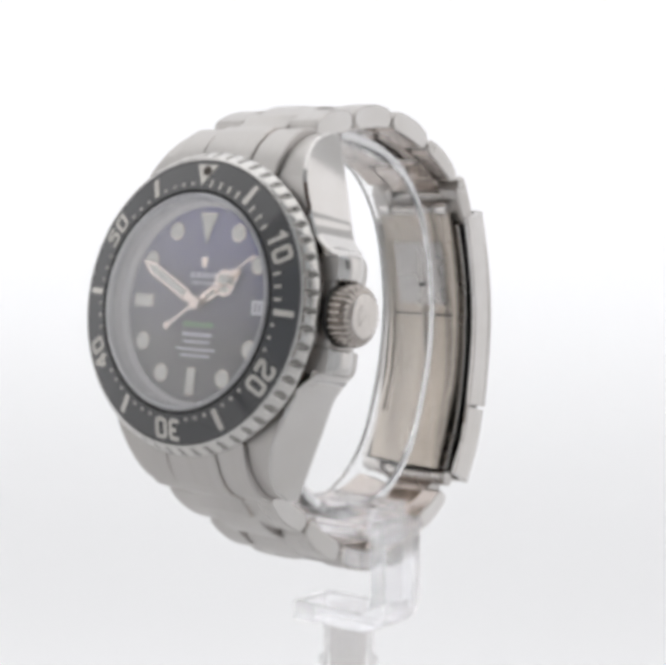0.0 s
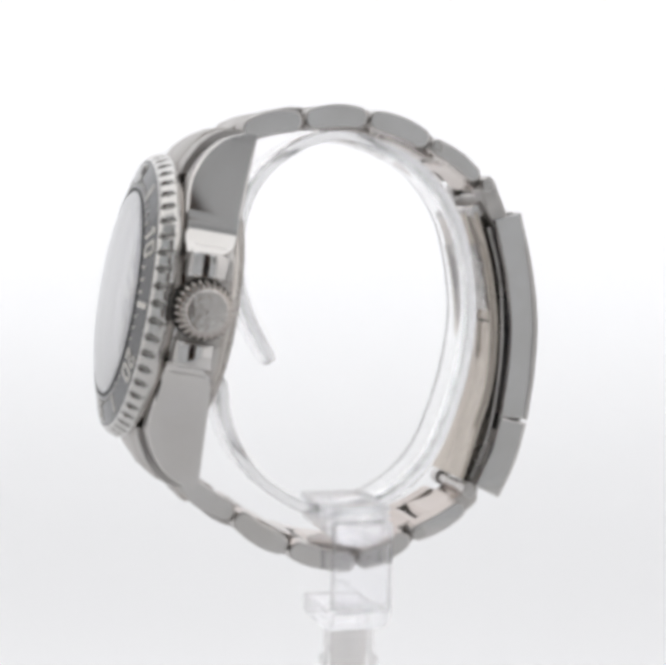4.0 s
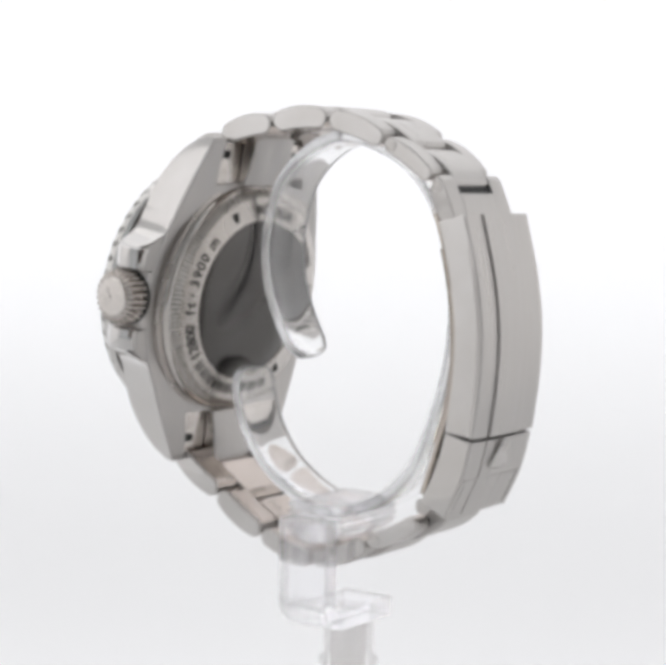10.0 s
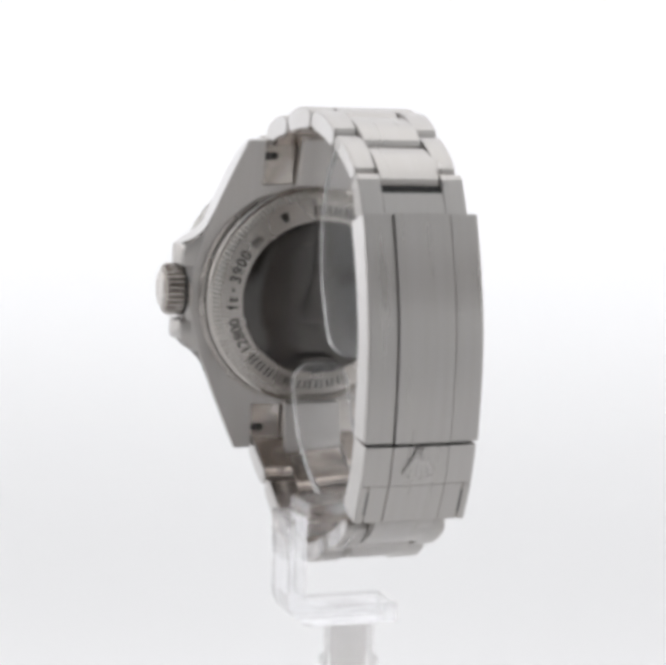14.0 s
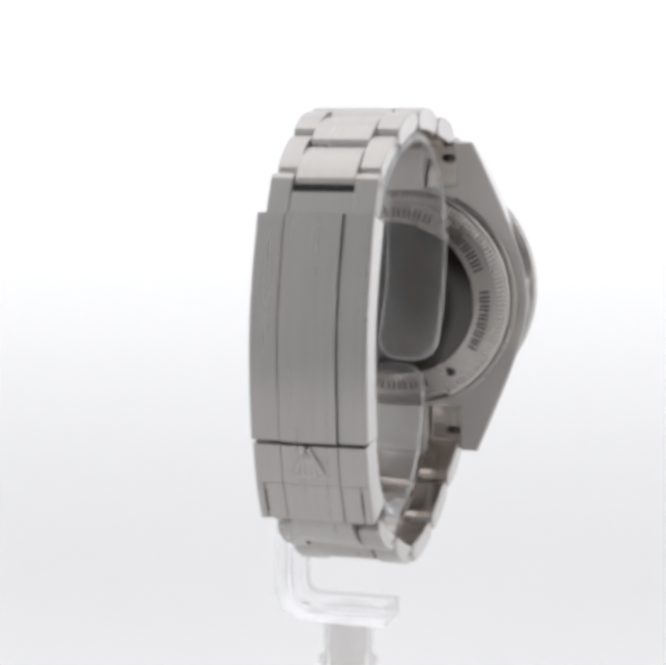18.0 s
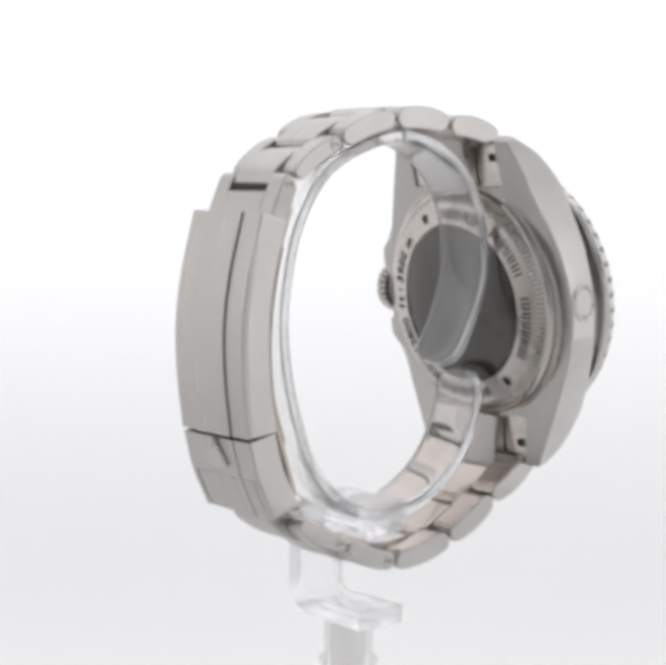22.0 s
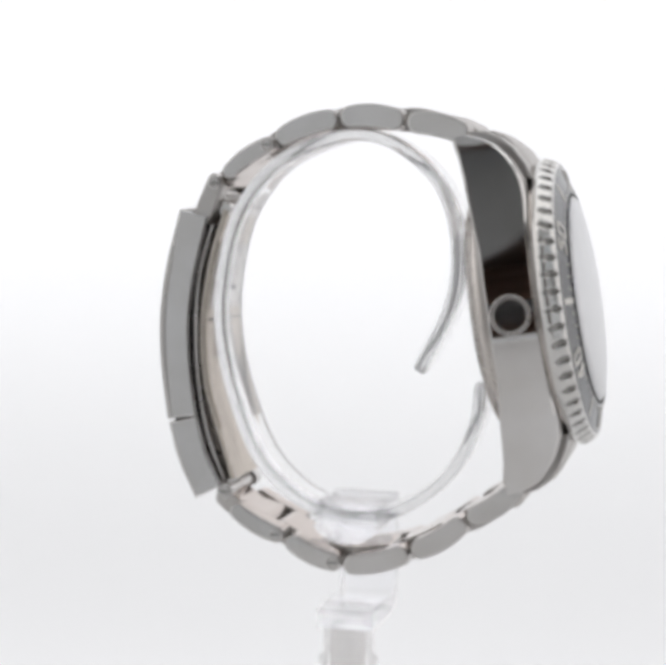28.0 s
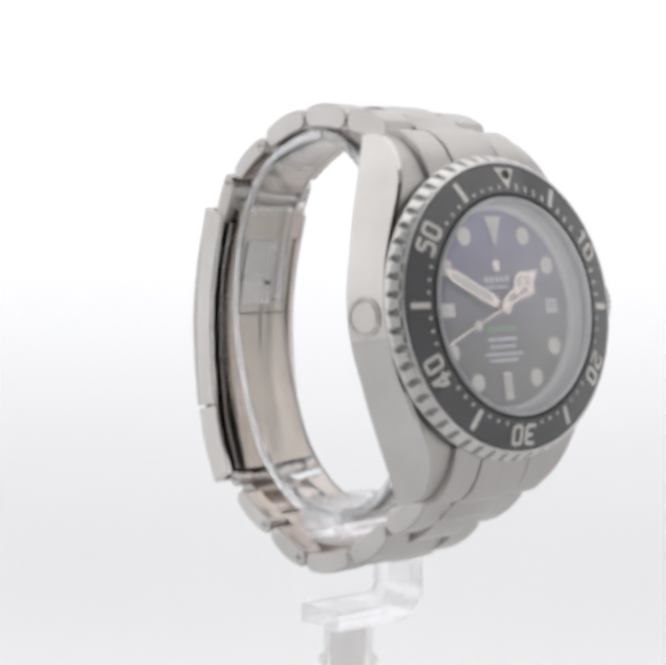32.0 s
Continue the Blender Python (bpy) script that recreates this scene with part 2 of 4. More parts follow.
def spline(pts, per=8):
    """Smooth open curve through points."""
    out = []
    p = [Vector(q) for q in pts]
    p = [p[0] * 2 - p[1]] + p + [p[-1] * 2 - p[-2]]
    for i in range(1, len(p) - 2):
        for s in range(per):
            t = s / per
            a, b, c, d = p[i - 1], p[i], p[i + 1], p[i + 2]
            out.append(0.5 * (2 * b + (c - a) * t + (2 * a - 5 * b + 4 * c - d) * t * t + (3 * b - a - 3 * c + d) * t ** 3))
    out.append(p[-2])
    return out


def normals2(line):
    out = []
    for i in range(len(line)):
        d = (line[min(i + 1, len(line) - 1)] - line[max(i - 1, 0)]).normalized()
        out.append(Vector((-d.y, d.x)))
    return out


def ribbon(line, inner, outer):
    """A closed outline: the curve moved by inner and by outer along its normal."""
    ns = normals2(line)
    a = [p + q * outer for p, q in zip(line, ns)]
    b = [p + q * inner for p, q in zip(line, ns)]
    return [tuple(v) for v in a] + [tuple(v) for v in b[::-1]]


# ---- the tent ----
def slab(name, x0, x1, y0, y1, z0, z1, mat, label, category="wall"):
    ob = part(name, box(bmesh.new(), x0, x1, y0, y1, z0, z1), mat)
    return tagged(ob, label, category, kind="structure")


TX, TB, TF = 330.0, 258.0, -286.0
slab("floor", -TX, TX, TF, 120.0, TENT_FLOOR - 4, TENT_FLOOR, floor_white, "smooth white light tent floor", "floor")
sweep = [Vector((119.9, TENT_FLOOR)), Vector((138.0, TENT_FLOOR))]
for i in range(1, 17):
    a = radians(90 * i / 16)
    sweep.append(Vector((138 + 120 * math.sin(a), TENT_FLOOR + 120 - 120 * math.cos(a))))
sweep += [Vector((258, 200.0)), Vector((258, TENT_TOP))]
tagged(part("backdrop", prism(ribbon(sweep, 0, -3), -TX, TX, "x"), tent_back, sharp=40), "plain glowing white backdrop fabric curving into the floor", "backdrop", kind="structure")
slab("wall_left_rear", -TX - 4, -TX, 60, TB + 4, TENT_FLOOR - 4, TENT_TOP, tent_rear, "glowing white tent fabric side wall, its glow set dimmer above")
slab("wall_right_rear", TX, TX + 4, 60, TB + 4, TENT_FLOOR - 4, TENT_TOP, tent_rear, "glowing white tent fabric side wall, its glow set dimmer above")
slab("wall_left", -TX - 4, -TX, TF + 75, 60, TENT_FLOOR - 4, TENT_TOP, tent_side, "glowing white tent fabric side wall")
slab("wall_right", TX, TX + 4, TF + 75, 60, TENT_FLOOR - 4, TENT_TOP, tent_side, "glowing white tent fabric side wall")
# unseen dim roof strip, added to darken what the upper flank mirrors
slab("ceiling_front", -TX - 4, TX + 4, TF - 4, TF + 140, TENT_TOP, TENT_TOP + 4, tent_front, "unseen dim roof panel added for the upper case flank to mirror", "ceiling")
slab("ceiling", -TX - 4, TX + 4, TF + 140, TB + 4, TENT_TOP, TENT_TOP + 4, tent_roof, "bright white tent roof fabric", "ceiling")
# the front wall has an opening for the lens
HX0, HX1, HZ0, HZ1 = -104.0, 76.0, -74.0, 400.0
front = bmesh.new()
box(front, -185, HX0, TF - 4, TF, TENT_FLOOR - 4, TENT_TOP)
box(front, HX1, 185, TF - 4, TF, TENT_FLOOR - 4, TENT_TOP)
box(front, HX0, -80, TF - 4, TF, HZ0, HZ1)
box(front, HX0, HX1, TF - 4, TF, TENT_FLOOR - 4, HZ0)
box(front, HX0, HX1, TF - 4, TF, HZ1, TENT_TOP)
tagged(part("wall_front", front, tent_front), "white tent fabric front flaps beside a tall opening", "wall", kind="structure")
# unseen panels added at the front corners, for the steel to mirror dimmer tones
corner = bmesh.new()
side_panel = bmesh.new()
upper = bmesh.new()
left_panel = bmesh.new()
for sx in (-1, 1):
    box(side_panel if sx > 0 else left_panel, min(sx * 185, sx * (TX + 4)), max(sx * 185, sx * (TX + 4)), TF - 8, TF - 4, TENT_FLOOR - 4, 190)
    box(upper, min(sx * 130, sx * (TX + 4)), max(sx * 130, sx * (TX + 4)), TF - 3, TF + 1, 190, TENT_TOP)
    box(corner, min(sx * TX, sx * (TX + 4)), max(sx * TX, sx * (TX + 4)), TF - 4, TF + 75, TENT_FLOOR - 4, TENT_TOP)
tagged(part("wall_corner", corner, corner_grey), "unseen grey panels added at the front corners for the steel to mirror", "wall", kind="structure")
tagged(part("wall_upper_panel", upper, upper_grey), "unseen blue-grey panels added above the front flaps for the case flank to mirror", "wall", kind="structure")
tagged(part("wall_panel_left", left_panel, left_grey), "unseen grey panel added beside the front flaps for the steel to mirror", "wall", kind="structure")
tagged(part("wall_panel_right", side_panel, dim_side_grey), "unseen dim panel added beside the front flaps for the bezel insert to mirror", "wall", kind="structure")
room = bmesh.new()
box(room, HX0 - 60, HX1 + 60, -800, TF - 5, HZ0 - 60, HZ1 + 60)
for f in [f for f in room.faces if f.normal.y > 0.9 or all(abs(v.co.y - (TF - 5)) < 1 for v in f.verts)]:
    room.faces.remove(f)
tagged(part("wall_dark_room", room, dark_cloth), "black cloth enclosure behind the tent opening", "wall", kind="structure")

# unseen panel added behind the opening, so the flank mirrors a grey patch
panel_line = [(HX0 - 40, 85.0), (-64.0, 85.0), (-50.0, 140.0), (-36.0, 250.0), (-22.0, 440.0), (HX0 - 40, 440.0)]
panel_mesh = bmesh.new()
near_side = [panel_mesh.verts.new((x, TF - 47, z)) for x, z in panel_line]
far_side = [panel_mesh.verts.new((x, TF - 50, z)) for x, z in panel_line]
panel_mesh.faces.new(near_side)
panel_mesh.faces.new(far_side[::-1])
for k in range(6):
    panel_mesh.faces.new((near_side[k], near_side[(k + 1) % 6], far_side[(k + 1) % 6], far_side[k]))
tagged(part("wall_mirrored_panel", panel_mesh, dim_panel), "unseen dim panel added behind the opening for the case flank to mirror", "wall", kind="structure")

# the black lens that films through the opening
lens = tagged(new("camera_lens"), "black round camera lens in the tent opening", "lens")
lens.matrix_world = look((EYE[0], EYE[1] - 0.003, EYE[2]), AIM, 0) @ pose(0, 0, 0, 0, 180, 0)
part("barrel", lathe([(22, 2), (24, 0), (27, 0), (28, -1), (28, -30), (31, -32), (31, -70), (1e-5, -70)], 64), plain("black_lens_barrel", (0.012, 0.012, 0.012), 0.4), lens, "black ribbed barrel", m=Matrix.Translation((0, 0, -6)))
part("front_ring", lathe([(20.0, 3), (22.0, 1.5), (22.2, 3)], 64), plain("grey_lens_ring", (0.3, 0.3, 0.3), 0.4, 0.6), lens, "grey front ring", m=Matrix.Translation((0, 0, -6)))
part("front_glass", lathe([(20.4, 4), (12, 3), (1e-5, 2.5)], 48), plain("dark_lens_glass", (0.01, 0.01, 0.015), 0.05), lens, "dark coated front glass", m=Matrix.Translation((0, 0, -6)))

for x, y, z, rx, ry in ((-329, -216, -60, 0, 90), (-318, -214, 419, 180, 0), (316, -245, 419, 180, 0)):
    fitting = tagged(new("tent_fitting"), "small round dark tent fitting with a grey cap", "fitting", "round tent fittings")
    fitting.matrix_world = pose(x * MM, y * MM, z * MM, rx, ry, 0)
    part("ring", lathe([(4.5, 0), (4.5, 2), (3.6, 3), (2.4, 3), (2.4, 0)], 32), paint_dark, fitting, "dark ring")
    part("cap", disc(2.4, 0, 2.5, 24), groove_grey, fitting, "grey cap")

# a tiny dark crumb lies on the floor
crumb = bmesh.new()
bmesh.ops.create_icosphere(crumb, subdivisions=1, radius=0.5)
crumb.transform(Matrix.Translation((-62.5, 228, TENT_FLOOR + 0.25)) @ Matrix.Diagonal((1.6, 1.0, 0.5, 1)))
tagged(part("dust_speck", crumb, plain("grey_dust", (0.1, 0.1, 0.1), 0.9)), "tiny grey dust speck on the white floor", "dust")

# ---- the wristwatch ----
watch = tagged(new("wristwatch"), "steel diving wristwatch with blue-black dial on its bracelet", "watch")
CX, CY, CZ, TILT = -1.47, -36.58, 8.54, 9.5
CASE = Matrix.Translation((CX, CY, CZ)) @ pose(0, 0, 0, 90 - TILT, 0, 0)


def cpart(name, bm, mat, parent=watch, label="", sharp=18.0, m=None):
    """A part in the case's own space: x to the crown, y to twelve o'clock, z out of the dial."""
    return part(name, bm, mat, parent, label, sharp, CASE if m is None else CASE @ m)


def clock(angle, r=0.0, z=0.0):
    """A pose on the dial: its y axis points outwards at that many degrees clockwise from twelve."""
    return pose(0, 0, 0, 0, 0, -angle) @ Matrix.Translation((0, r, z))


# case: width, front and back heights along twelve to six
def interp(x, table):
    xs, ys = zip(*table)
    return float(np.interp(x, xs, ys))


def half_width(v):
    return 21.85 - 0.45 * (math.sqrt(v * v + 9.5 * 9.5) - 9.5)


FRONT = [(0, -4.4), (9, -4.4), (14, -4.35), (16.5, -4.3), (19, -4.65), (21.5, -5.7), (23.2, -6.8), (24.6, -8.1), (25.8, -9.8), (26.6, -11.9)]
BACK = [(0, -11.4), (9, -11.6), (13.4, -12.2), (20, -13.0), (26.6, -13.9)]
INNER = 10.45
LEAN = math.tan(radians(9.0))


def build_case():
    bm = bmesh.new()
    vs = sorted(set([-26.6 + 53.2 * i / 56 for i in range(57)] + [-19.0, 19.0]))
    flank = []
    for lo, hi in zip(vs[:-1], vs[1:]):
        mid = abs(lo + hi) / 2
        spans = [(-1, 0.0), (1, 0.0)] if mid < 19.0 else [(-1, INNER), (1, INNER)]
        for sign, inner in spans:
            q = []
            for v in (lo, hi):
                w, ft, bk = half_width(v), interp(abs(v), FRONT), interp(abs(v), BACK)
                turn = ft + (bk - ft) * 0.95
                lean = (ft - turn) * LEAN
                q.append([(sign * inner, v, ft), (sign * (w - lean - 0.45), v, ft), (sign * (w - lean), v, ft - 0.35),
                          (sign * (w - lean * 0.5), v, (ft - 0.35 + turn) / 2), (sign * w, v, turn),
                          (sign * (w - 0.06), v, bk + 0.15), (sign * (w - 0.3), v, bk), (sign * inner, v, bk)])
            for i in range(7):
                f = bm.faces.new([bm.verts.new(c) for c in (q[0][i], q[1][i], q[1][i + 1], q[0][i + 1])])
                if i in (1, 2, 3, 4):
                    flank.append(f)
                    f.material_index = 1
            if inner:
                bm.faces.new([bm.verts.new(c) for c in (q[0][7], q[1][7], q[1][0], q[0][0])])
                if abs(lo) > 26.5 or abs(hi) > 26.5:
                    bm.faces.new([bm.verts.new(c) for c in (q[0] if abs(lo) > 26.5 else q[1])])
    # wall of the case between the lugs
    for s in (-1, 1):
        ft, bk = interp(19, FRONT), interp(19, BACK)
        bm.faces.new([bm.verts.new(c) for c in ((-INNER, s * 19, ft), (INNER, s * 19, ft), (INNER, s * 19, bk), (-INNER, s * 19, bk))])
    return cpart("case", bm, [brushed_case, polished], watch, "brushed steel case with polished flanks", 10)


case = build_case()


def flare(side):
    """The flank swings out in an S towards the crown and ends in a rounded lip."""
    line = spline([(15.5, 17.96), (13.5, 18.72), (12.2, 19.22), (11.2, 19.8), (10.3, 20.7), (9.6, 21.6), (9.0, 22.6), (8.5, 23.3), (8.15, 23.6), (7.95, 23.3), (7.95, 21.5)], 4)
    bm = bmesh.new()
    rows = []
    for v, x in line:
        near = max(0.0, min(1.0, (11.4 - v) / 3.4))
        ft, bk = interp(v, FRONT), interp(v, BACK)
        turn = ft + (bk - ft) * 0.95
        sink = 0.03 - 0.25 * max(0.0, min(1.0, (v - 13.2) / 2.3))
        front, rear = ft - 0.3, bk + 0.24 + 2.4 * near ** 3
        top = (ft - turn) * LEAN + 0.42
        row = [bm.verts.new((x - 3.0, side * v, ft - 0.05)), bm.verts.new((x - top - 0.1, side * v, ft + 0.02 + min(0.0, sink)))]
        for i in range(17):
            t = -1 + 2 * i / 16
            nn = (front + rear) / 2 + (front - rear) / 2 * -t
            x_in = max(0.0, nn - turn) * LEAN + 0.25 * abs(t) ** 12 * near
            row.append(bm.verts.new((x + sink - x_in, side * v, nn)))
        row.append(bm.verts.new((x - 3.0, side * v, rear - 0.05)))
        rows.append(row)
    for a, b in zip(rows[:-1], rows[1:]):
        for k in range(len(a) - 1):
            bm.faces.new((a[k], a[k + 1], b[k + 1], b[k]))
    return bm


def crown_guard(side):
    """Block beside the crown, rounded from front to back."""
    base = [(8.3, 21.0), (8.3, 23.6), (8.1, 24.0), (7.6, 24.2), (6.2, 24.25), (4.95, 24.2), (4.7, 24.0), (4.65, 23.5), (4.65, 20.0)]
    bm = bmesh.new()
    rows = []
    for v, x in base:
        row = [bm.verts.new((19.0, side * v, -4.9))]
        for i in range(21):
            t = -1 + 2 * i / 20
            row.append(bm.verts.new((x - 1.35 * abs(t) ** 2.0, side * v, -7.8 - 2.85 * t)))
        row.append(bm.verts.new((19.0, side * v, -10.7)))
        rows.append(row)
    for a, b in zip(rows[:-1], rows[1:]):
        for k in range(len(a) - 1):
            bm.faces.new((a[k], a[k + 1], b[k + 1], b[k]))
    for f in bm.faces:
        f.normal_update()
        f.material_index = 1 if abs(f.normal.z) > 0.75 else 0
    return bm


for side in (1, -1):
    cpart("flank_lip", flare(side), polished, case, "polished flank lip beside the crown", 40)
    cpart("crown_guard", crown_guard(side), [polished, brushed_case], case, "polished rounded crown guard", 30)


def guard_rear(side):
    """The case's back edge swings out behind the lip and the guard."""
    pts = [(17.0, 15.5), (17.9, 14.6), (18.6, 13.0), (19.2, 11.7), (20.1, 10.4), (21.2, 9.4), (22.2, 8.6), (22.8, 8.0), (23.1, 7.2), (23.15, 5.0), (23.0, 4.7), (20.0, 4.65), (17.0, 6.0)]
    return bevel_all(prism([(x, side * v) for x, v in pts], -11.35, -9.6, "z"), 0.25, 2)


for side in (1, -1):
    cpart("guard_rear", guard_rear(side), brushed_case, case, "brushed rear of the crown guard", 30)
cpart("crown_seat", bevel_all(prism([(17.0, -4.64), (22.25, -4.64), (22.25, 4.64), (17.0, 4.64)], -11.33, -5.2, "z"), 0.2, 2), brushed_case, case, "steel seat behind the crown", 30)
for v in (23.9, -23.3):
    for s in (1, -1):
        place = Matrix.Translation((s * 9.2, v, -12.92)) @ pose(0, 0, 0, 180, 0, 0)
        hole = cpart("lug_hole", prism(rounded(-1.15, 1.15, -0.62, 0.62, 0.5, 4), 0, 0.1, "z"), gap_dark, case, "dark spring bar hole", m=place)
        cpart("spring_bar_tip", disc(0.3, 0.1, 0.16, 16), groove_grey, hole, "grey tip of the spring bar", m=place @ Matrix.Translation((s * 0.35, 0, 0)))

# bezel with scalloped coin edge
TEETH = 54


EDGE = [(20.8, -3.72), (21.6, -3.66), (21.95, -3.0), (22.0, -2.6), (21.9, -2.25), (21.7, -1.85), (21.5, -1.4), (21.3, -1.1), (21.1, -0.85), (20.95, -0.72), (20.55, -0.6), (20.4, -0.9)]
NOTCH = (0, 0, 0, 0.2, 0.6, 0.95, 1.0, 0.75, 0.25, 0, 0, 0)


def scallop(i, a):
    """Lens-shaped notches across the outer edge."""
    t = (a * TEETH / (2 * math.pi)) % 1.0
    width = 0.24 * math.sqrt(NOTCH[i])
    return -0.5 * NOTCH[i] * max(0.0, 1 - (abs(t - 0.5) / max(width, 0.01)) ** 4)


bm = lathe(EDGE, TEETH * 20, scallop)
# darker steel inside the notches, their dark reflections put into the colour
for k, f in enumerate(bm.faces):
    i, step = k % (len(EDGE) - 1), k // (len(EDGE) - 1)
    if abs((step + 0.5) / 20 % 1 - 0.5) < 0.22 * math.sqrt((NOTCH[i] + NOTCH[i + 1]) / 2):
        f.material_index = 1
bezel = cpart("bezel", bm, [bezel_steel, notch_shade_steel], watch, "rotating steel bezel with notched edge", 50)
# darker steel foot: shade of the gap under the bezel put into the colour
cpart("bezel_foot", lathe([(16.3, -3.7), (20.9, -3.74), (20.6, -3.8), (20.6, -5.0)], 128), crown_steel, bezel, "darker steel foot for the shade under the bezel")
SLOPE = 0.265


def bez(r):
    return 0.5 - (r - 16.3) * SLOPE


cpart("bezel_insert", lathe([(15.95, -1.2), (15.95, 0.45), (16.15, bez(16.3)), (20.3, bez(20.3)), (20.42, bez(20.3) - 0.15), (20.42, -1.2)], 160), insert_black, bezel, "glossy black ceramic insert ring", 6)
BEZ_TURN = 2.2
DIP = -math.degrees(math.atan(SLOPE))


def on_bezel(angle, r):
    return clock(angle + BEZ_TURN, r, bez(r) + 0.02) @ pose(0, 0, 0, DIP, 0, 0)


def flat(pts, h=0.05):
    return prism(pts, 0, h, "z")


glyph_cache = {}


def glyph(ch, size, thick=0.05, fat=0.0):
    """A letter of the built-in font as a mesh, centred on its width, standing on its base line."""
    key = (ch, size, fat)
    if key not in glyph_cache:
        cu = bpy.data.curves.new("glyph", "FONT")
        cu.body, cu.size, cu.align_x, cu.offset = ch, size, "CENTER", fat
        cu.resolution_u = 3
        ob = bpy.data.objects.new("glyph", cu)
        scene.collection.objects.link(ob)
        me = ob.evaluated_get(bpy.context.evaluated_depsgraph_get()).to_mesh()
        glyph_cache[key] = ([v.co.copy() for v in me.vertices], [tuple(p.vertices) for p in me.polygons])
        bpy.data.objects.remove(ob)
    vs, fs = glyph_cache[key]
    bm = bmesh.new()
    bv = [bm.verts.new(v) for v in vs]
    for f in fs:
        try:
            bm.faces.new([bv[i] for i in f])
        except ValueError:
            pass
    top = bmesh.ops.extrude_face_region(bm, geom=bm.faces[:])
    bmesh.ops.translate(bm, verts=[g for g in top["geom"] if isinstance(g, bmesh.types.BMVert)], vec=(0, 0, thick))
    return bm


def merge(pieces):
    """Several bmeshes as one."""
    bm = bmesh.new()
    for piece in pieces:
        me = bpy.data.meshes.new("piece")
        piece.to_mesh(me)
        piece.free()
        bm.from_mesh(me)
        bpy.data.meshes.remove(me)
    return bm


def round_line(pts, r=0.5, k=4):
    """An open line with its corners rounded off."""
    p = [Vector(q) for q in pts]
    out = [p[0]]
    for a, b, c in zip(p[:-2], p[1:-1], p[2:]):
        d, e = (a - b), (c - b)
        cut = min(r, d.length * 0.49, e.length * 0.49)
        s, t = b + d.normalized() * cut, b + e.normalized() * cut
        for i in range(k + 1):
            u = i / k
            out.append(s * (1 - u) ** 2 + b * 2 * u * (1 - u) + t * u * u)
    return out + [p[-1]]


NUMERAL_LINES = {
    "0": [((0, 1), (-1, 1), (-1, -1), (1, -1), (1, 1), (0.02, 1))],
    "1": [((0.25, -1.22), (0.25, 1.2)), ((0.1, 0.95), (-0.75, 0.5))],
    "2": [((-1, 0.45), (-1, 1), (1, 1), (1, 0.15), (-1, -0.55), (-1, -1), (1.25, -1))],
    "3": [((-1.1, 1), (1, 1), (1, -1), (-1.1, -1)), ((-0.5, 0.05), (0.7, 0.05))],
    "4": [((0.4, 1.2), (-1.0, -0.3)), ((-1.25, -0.45), (1.3, -0.45)), ((0.45, -1.22), (0.45, 1.2))],
    "5": [((1.1, 1), (-0.9, 1), (-0.9, 0.2), (1, 0.2), (1, -1), (-1.1, -1))],
}


def numeral(ch):
    """A squared bezel numeral, drawn with one stroke width."""
    pieces = []
    for k, line in enumerate(NUMERAL_LINES[ch]):
        pts = round_line([(x * 0.8, y * 1.28) for x, y in line], 0.55)
        pieces.append(prism(ribbon(pts, -0.29, 0.29), 0, 0.05 + 0.02 * k, "z"))
    return merge(pieces)


for minute in range(1, 60):
    a = minute * 6
    if minute % 10 == 0:
        for k, ch in enumerate(str(minute)):
            cpart("numeral", numeral(ch), platinum, bezel, "pale squared bezel numeral", m=on_bezel(a, 18.3) @ Matrix.Translation(((k - 0.5) * 2.6, 0, 0)))
    elif minute % 5 == 0:
        cpart("tick", flat(rounded(-0.42, 0.42, -1.55, 1.55, 0.15, 2)), platinum, bezel, m=on_bezel(a, 18.25))
    elif minute % 10 in (1, 9) and 5 < minute < 55:
        continue
    elif minute < 15:
        cpart("minute_mark", flat(rounded(-0.2, 0.2, -0.55, 0.55, 0.1, 2)), platinum, bezel, m=on_bezel(a, 17.15))
    else:
        cpart("minute_mark", flat(rounded(-0.22, 0.22, -0.25, 0.25, 0.15, 2)), platinum, bezel, m=on_bezel(a, 16.95))
cpart("zero_triangle", flat([(-1.95, 1.55), (1.95, 1.55), (0.0, -1.7)]), platinum, bezel, "pale zero triangle", m=on_bezel(0, 18.3))
cpart("pip", disc(0.72, 0, 0.12, 20), pip_brown, bezel, "dark empty pip socket", m=on_bezel(0, 18.9) @ Matrix.Translation((0.2, 0, 0.06)))

# inner ring, dial and crystal
DIAL = -2.95
cpart("gasket", lathe([(15.7, -0.6), (15.72, 0.62), (15.85, 0.72), (16.05, 0.72), (16.2, 0.5), (16.2, -0.6)], 128), gap_dark, bezel, "thin black gasket ring")
ring = cpart("inner_ring", lathe([(15.75, -1.0), (15.75, 0.3), (15.6, 0.3), (14.8, -2.1), (14.2, -2.7), (14.2, -3.3)], 128), ring_steel, watch, "engraved steel inner ring", 30)
for k in range(12):
    for base in (0, 180):
        cpart("ring_engraving", flat([(-0.3, -0.6), (0.3, -0.6), (0.3, 0.6), (-0.3, 0.6)], 0.03), ring_glint, ring, m=clock(base + (k - 5.5) * 4.4, 15.14, -0.95) @ pose(0, 0, 0, 71.6, 0, 0))
cpart("ring_edge", lathe([(14.86, -1.9), (14.82, -2.06), (14.24, -2.64), (14.14, -2.8), (14.14, -3.0)], 128), ring_glint, ring, "lower edge of the inner ring, white in place of its glint")
dial = cpart("dial", disc(14.4, DIAL - 0.5, DIAL, 96), dial_paint, watch, "glossy dial fading from deep blue to black")
